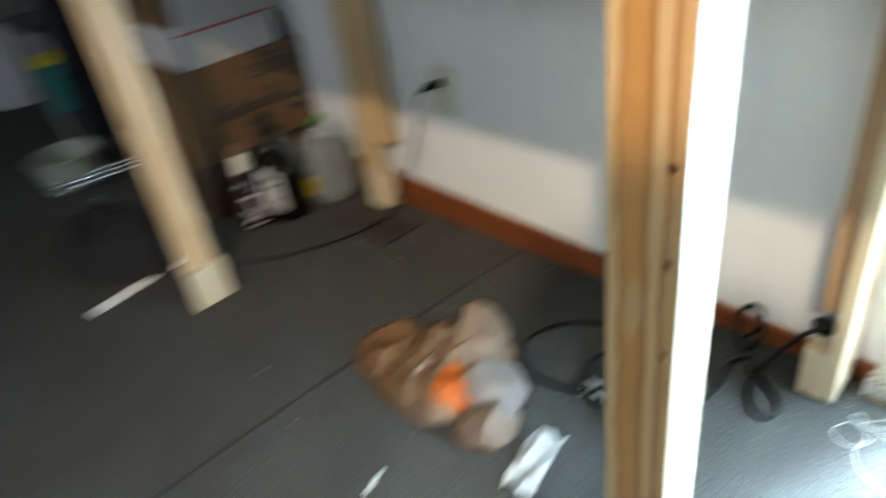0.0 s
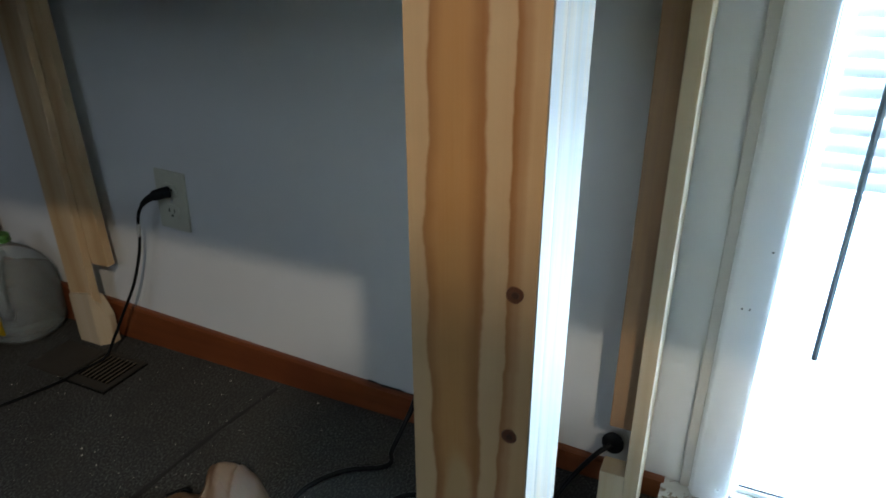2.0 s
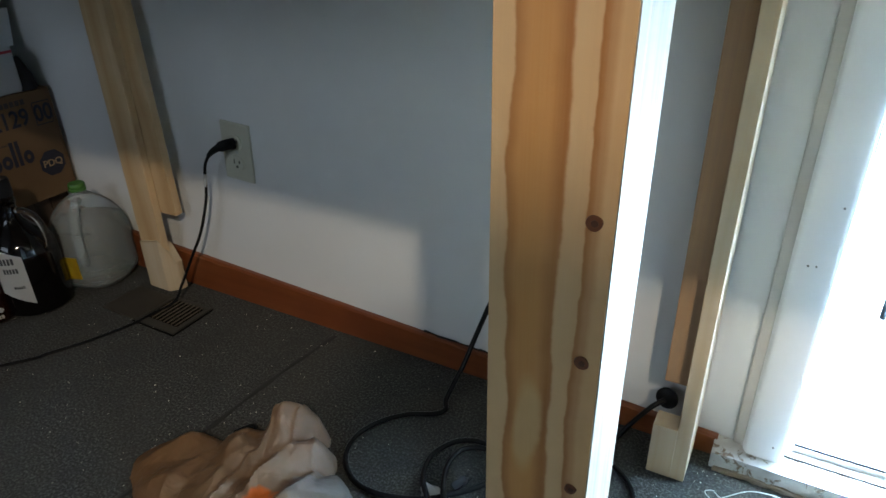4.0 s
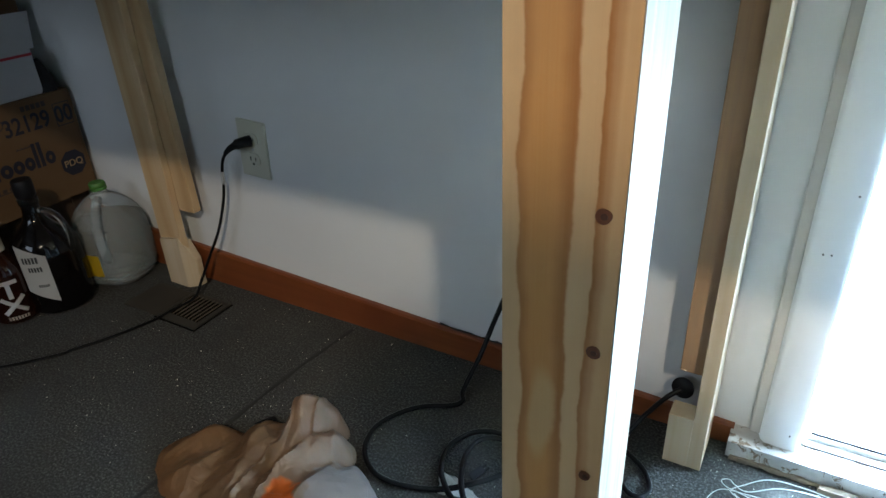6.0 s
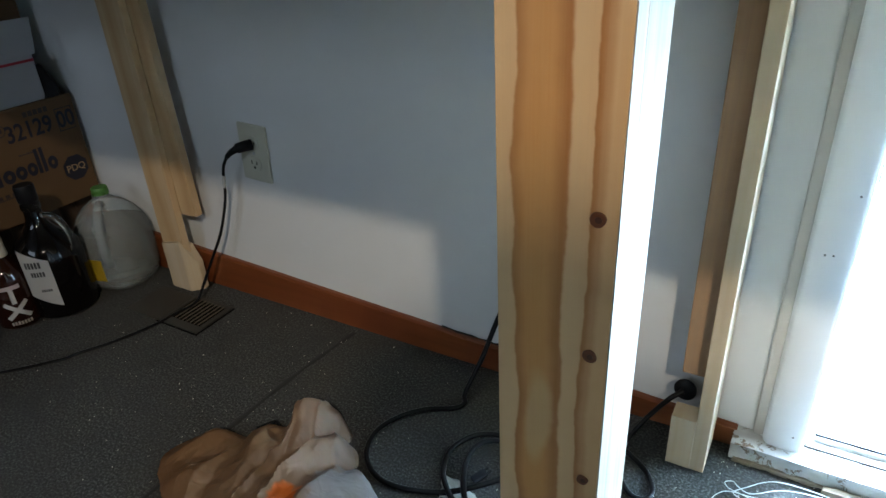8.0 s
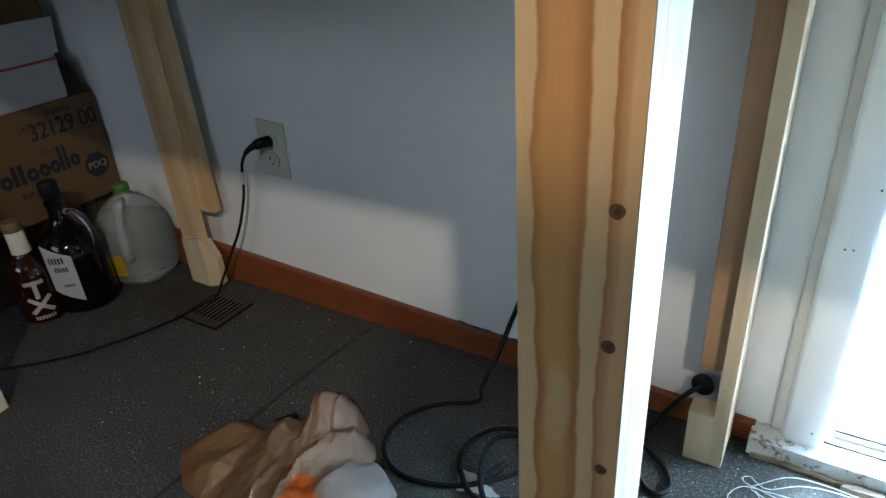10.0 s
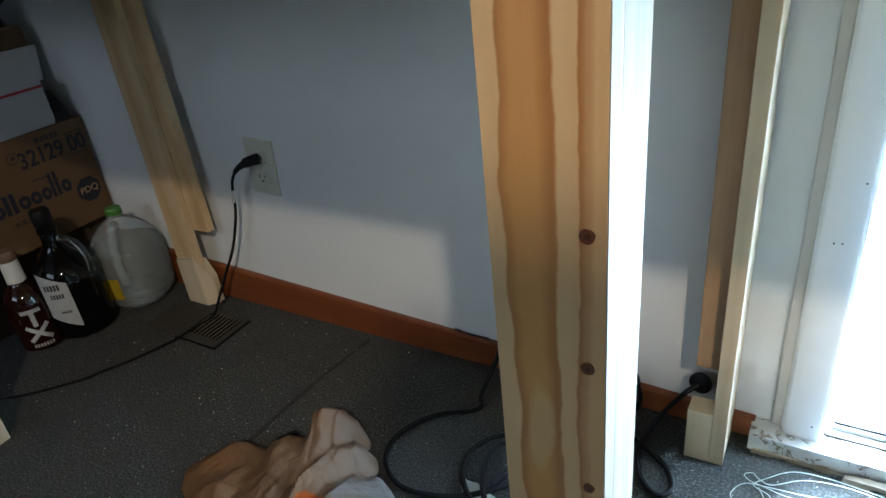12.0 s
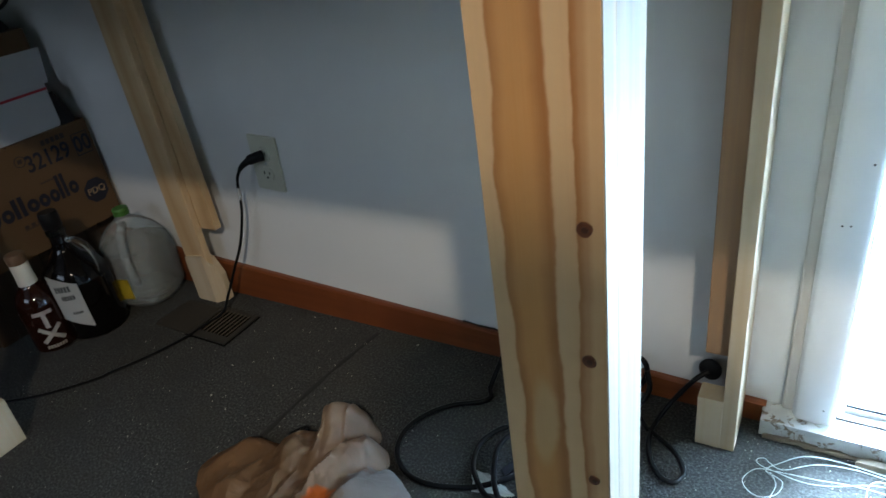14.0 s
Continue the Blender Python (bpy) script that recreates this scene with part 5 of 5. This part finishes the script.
wires = thing("white_wires", "tangle of thin white wires on carpet by the door", "wire", at=(0.98, -0.10, 0))
for k, pts in enumerate((
    [(1.20, -0.075, 0.004), (1.10, -0.068, 0.006), (1.03, -0.066, 0.010), (0.985, -0.074, 0.012), (0.955, -0.096, 0.008), (0.940, -0.112, 0.004), (0.962, -0.124, 0.004), (0.958, -0.148, 0.004), (0.940, -0.161, 0.004), (0.923, -0.156, 0.004), (0.914, -0.139, 0.004), (0.928, -0.115, 0.005), (0.958, -0.110, 0.006), (1.00, -0.104, 0.004), (1.06, -0.095, 0.003), (1.16, -0.10, 0.003)],
    [(1.24, -0.088, 0.004), (1.12, -0.078, 0.007), (1.05, -0.074, 0.011), (1.00, -0.082, 0.010), (0.962, -0.104, 0.006), (0.944, -0.100, 0.007), (0.936, -0.090, 0.004), (0.926, -0.096, 0.004), (0.932, -0.106, 0.005), (0.950, -0.112, 0.007), (0.985, -0.116, 0.005), (1.02, -0.108, 0.004), (1.09, -0.084, 0.004), (1.2, -0.12, 0.004)],
    [(1.25, -0.10, 0.004), (1.14, -0.088, 0.005), (1.075, -0.082, 0.009), (1.06, -0.105, 0.006), (1.068, -0.14, 0.003), (1.10, -0.18, 0.003), (1.16, -0.20, 0.003)],
    [(0.946, -0.118, 0.009), (0.955, -0.135, 0.006), (0.951, -0.165, 0.003), (0.968, -0.195, 0.003), (1.01, -0.215, 0.003), (1.06, -0.21, 0.003)])):
    under(part("wire", tube(pts, 0.00056, 6, 7), WHITE_WIRE, None, "", True), wires)

b = bmesh.new()
rc = random.Random(21)
for _ in range(420):
    x, y = rc.uniform(-0.5, 1.3), -abs(rc.gauss(0, 0.42)) - 0.03
    if rc.random() < 0.3:
        x, y = rc.gauss(0.10, 0.14), rc.gauss(-0.36, 0.10)
    elif rc.random() < 0.25:
        x, y = rc.uniform(0.90, 1.3), rc.uniform(-0.14, -0.045)
    if y > -0.03:
        continue
    r = rc.uniform(0.0005, 0.0013) * (1.7 if rc.random() < 0.08 else 1)
    vs = [b.verts.new((x + r * rc.uniform(0.5, 1.6) * math.cos(a), y + r * rc.uniform(0.5, 1.6) * math.sin(a), 0.0012)) for a in (rc.random(), 2.1 + rc.random(), 4.2 + rc.random())]
    t = b.verts.new((x, y, 0.0012 + r * 1.2))
    b.faces.new(vs)
    for k in range(3):
        b.faces.new((vs[k], vs[(k + 1) % 3], t))
tagged(new("crumbs", finish(b, "crumbs", CRUMB)), "pale crumbs and lint scattered over the carpet", "debris", kind="stuff")
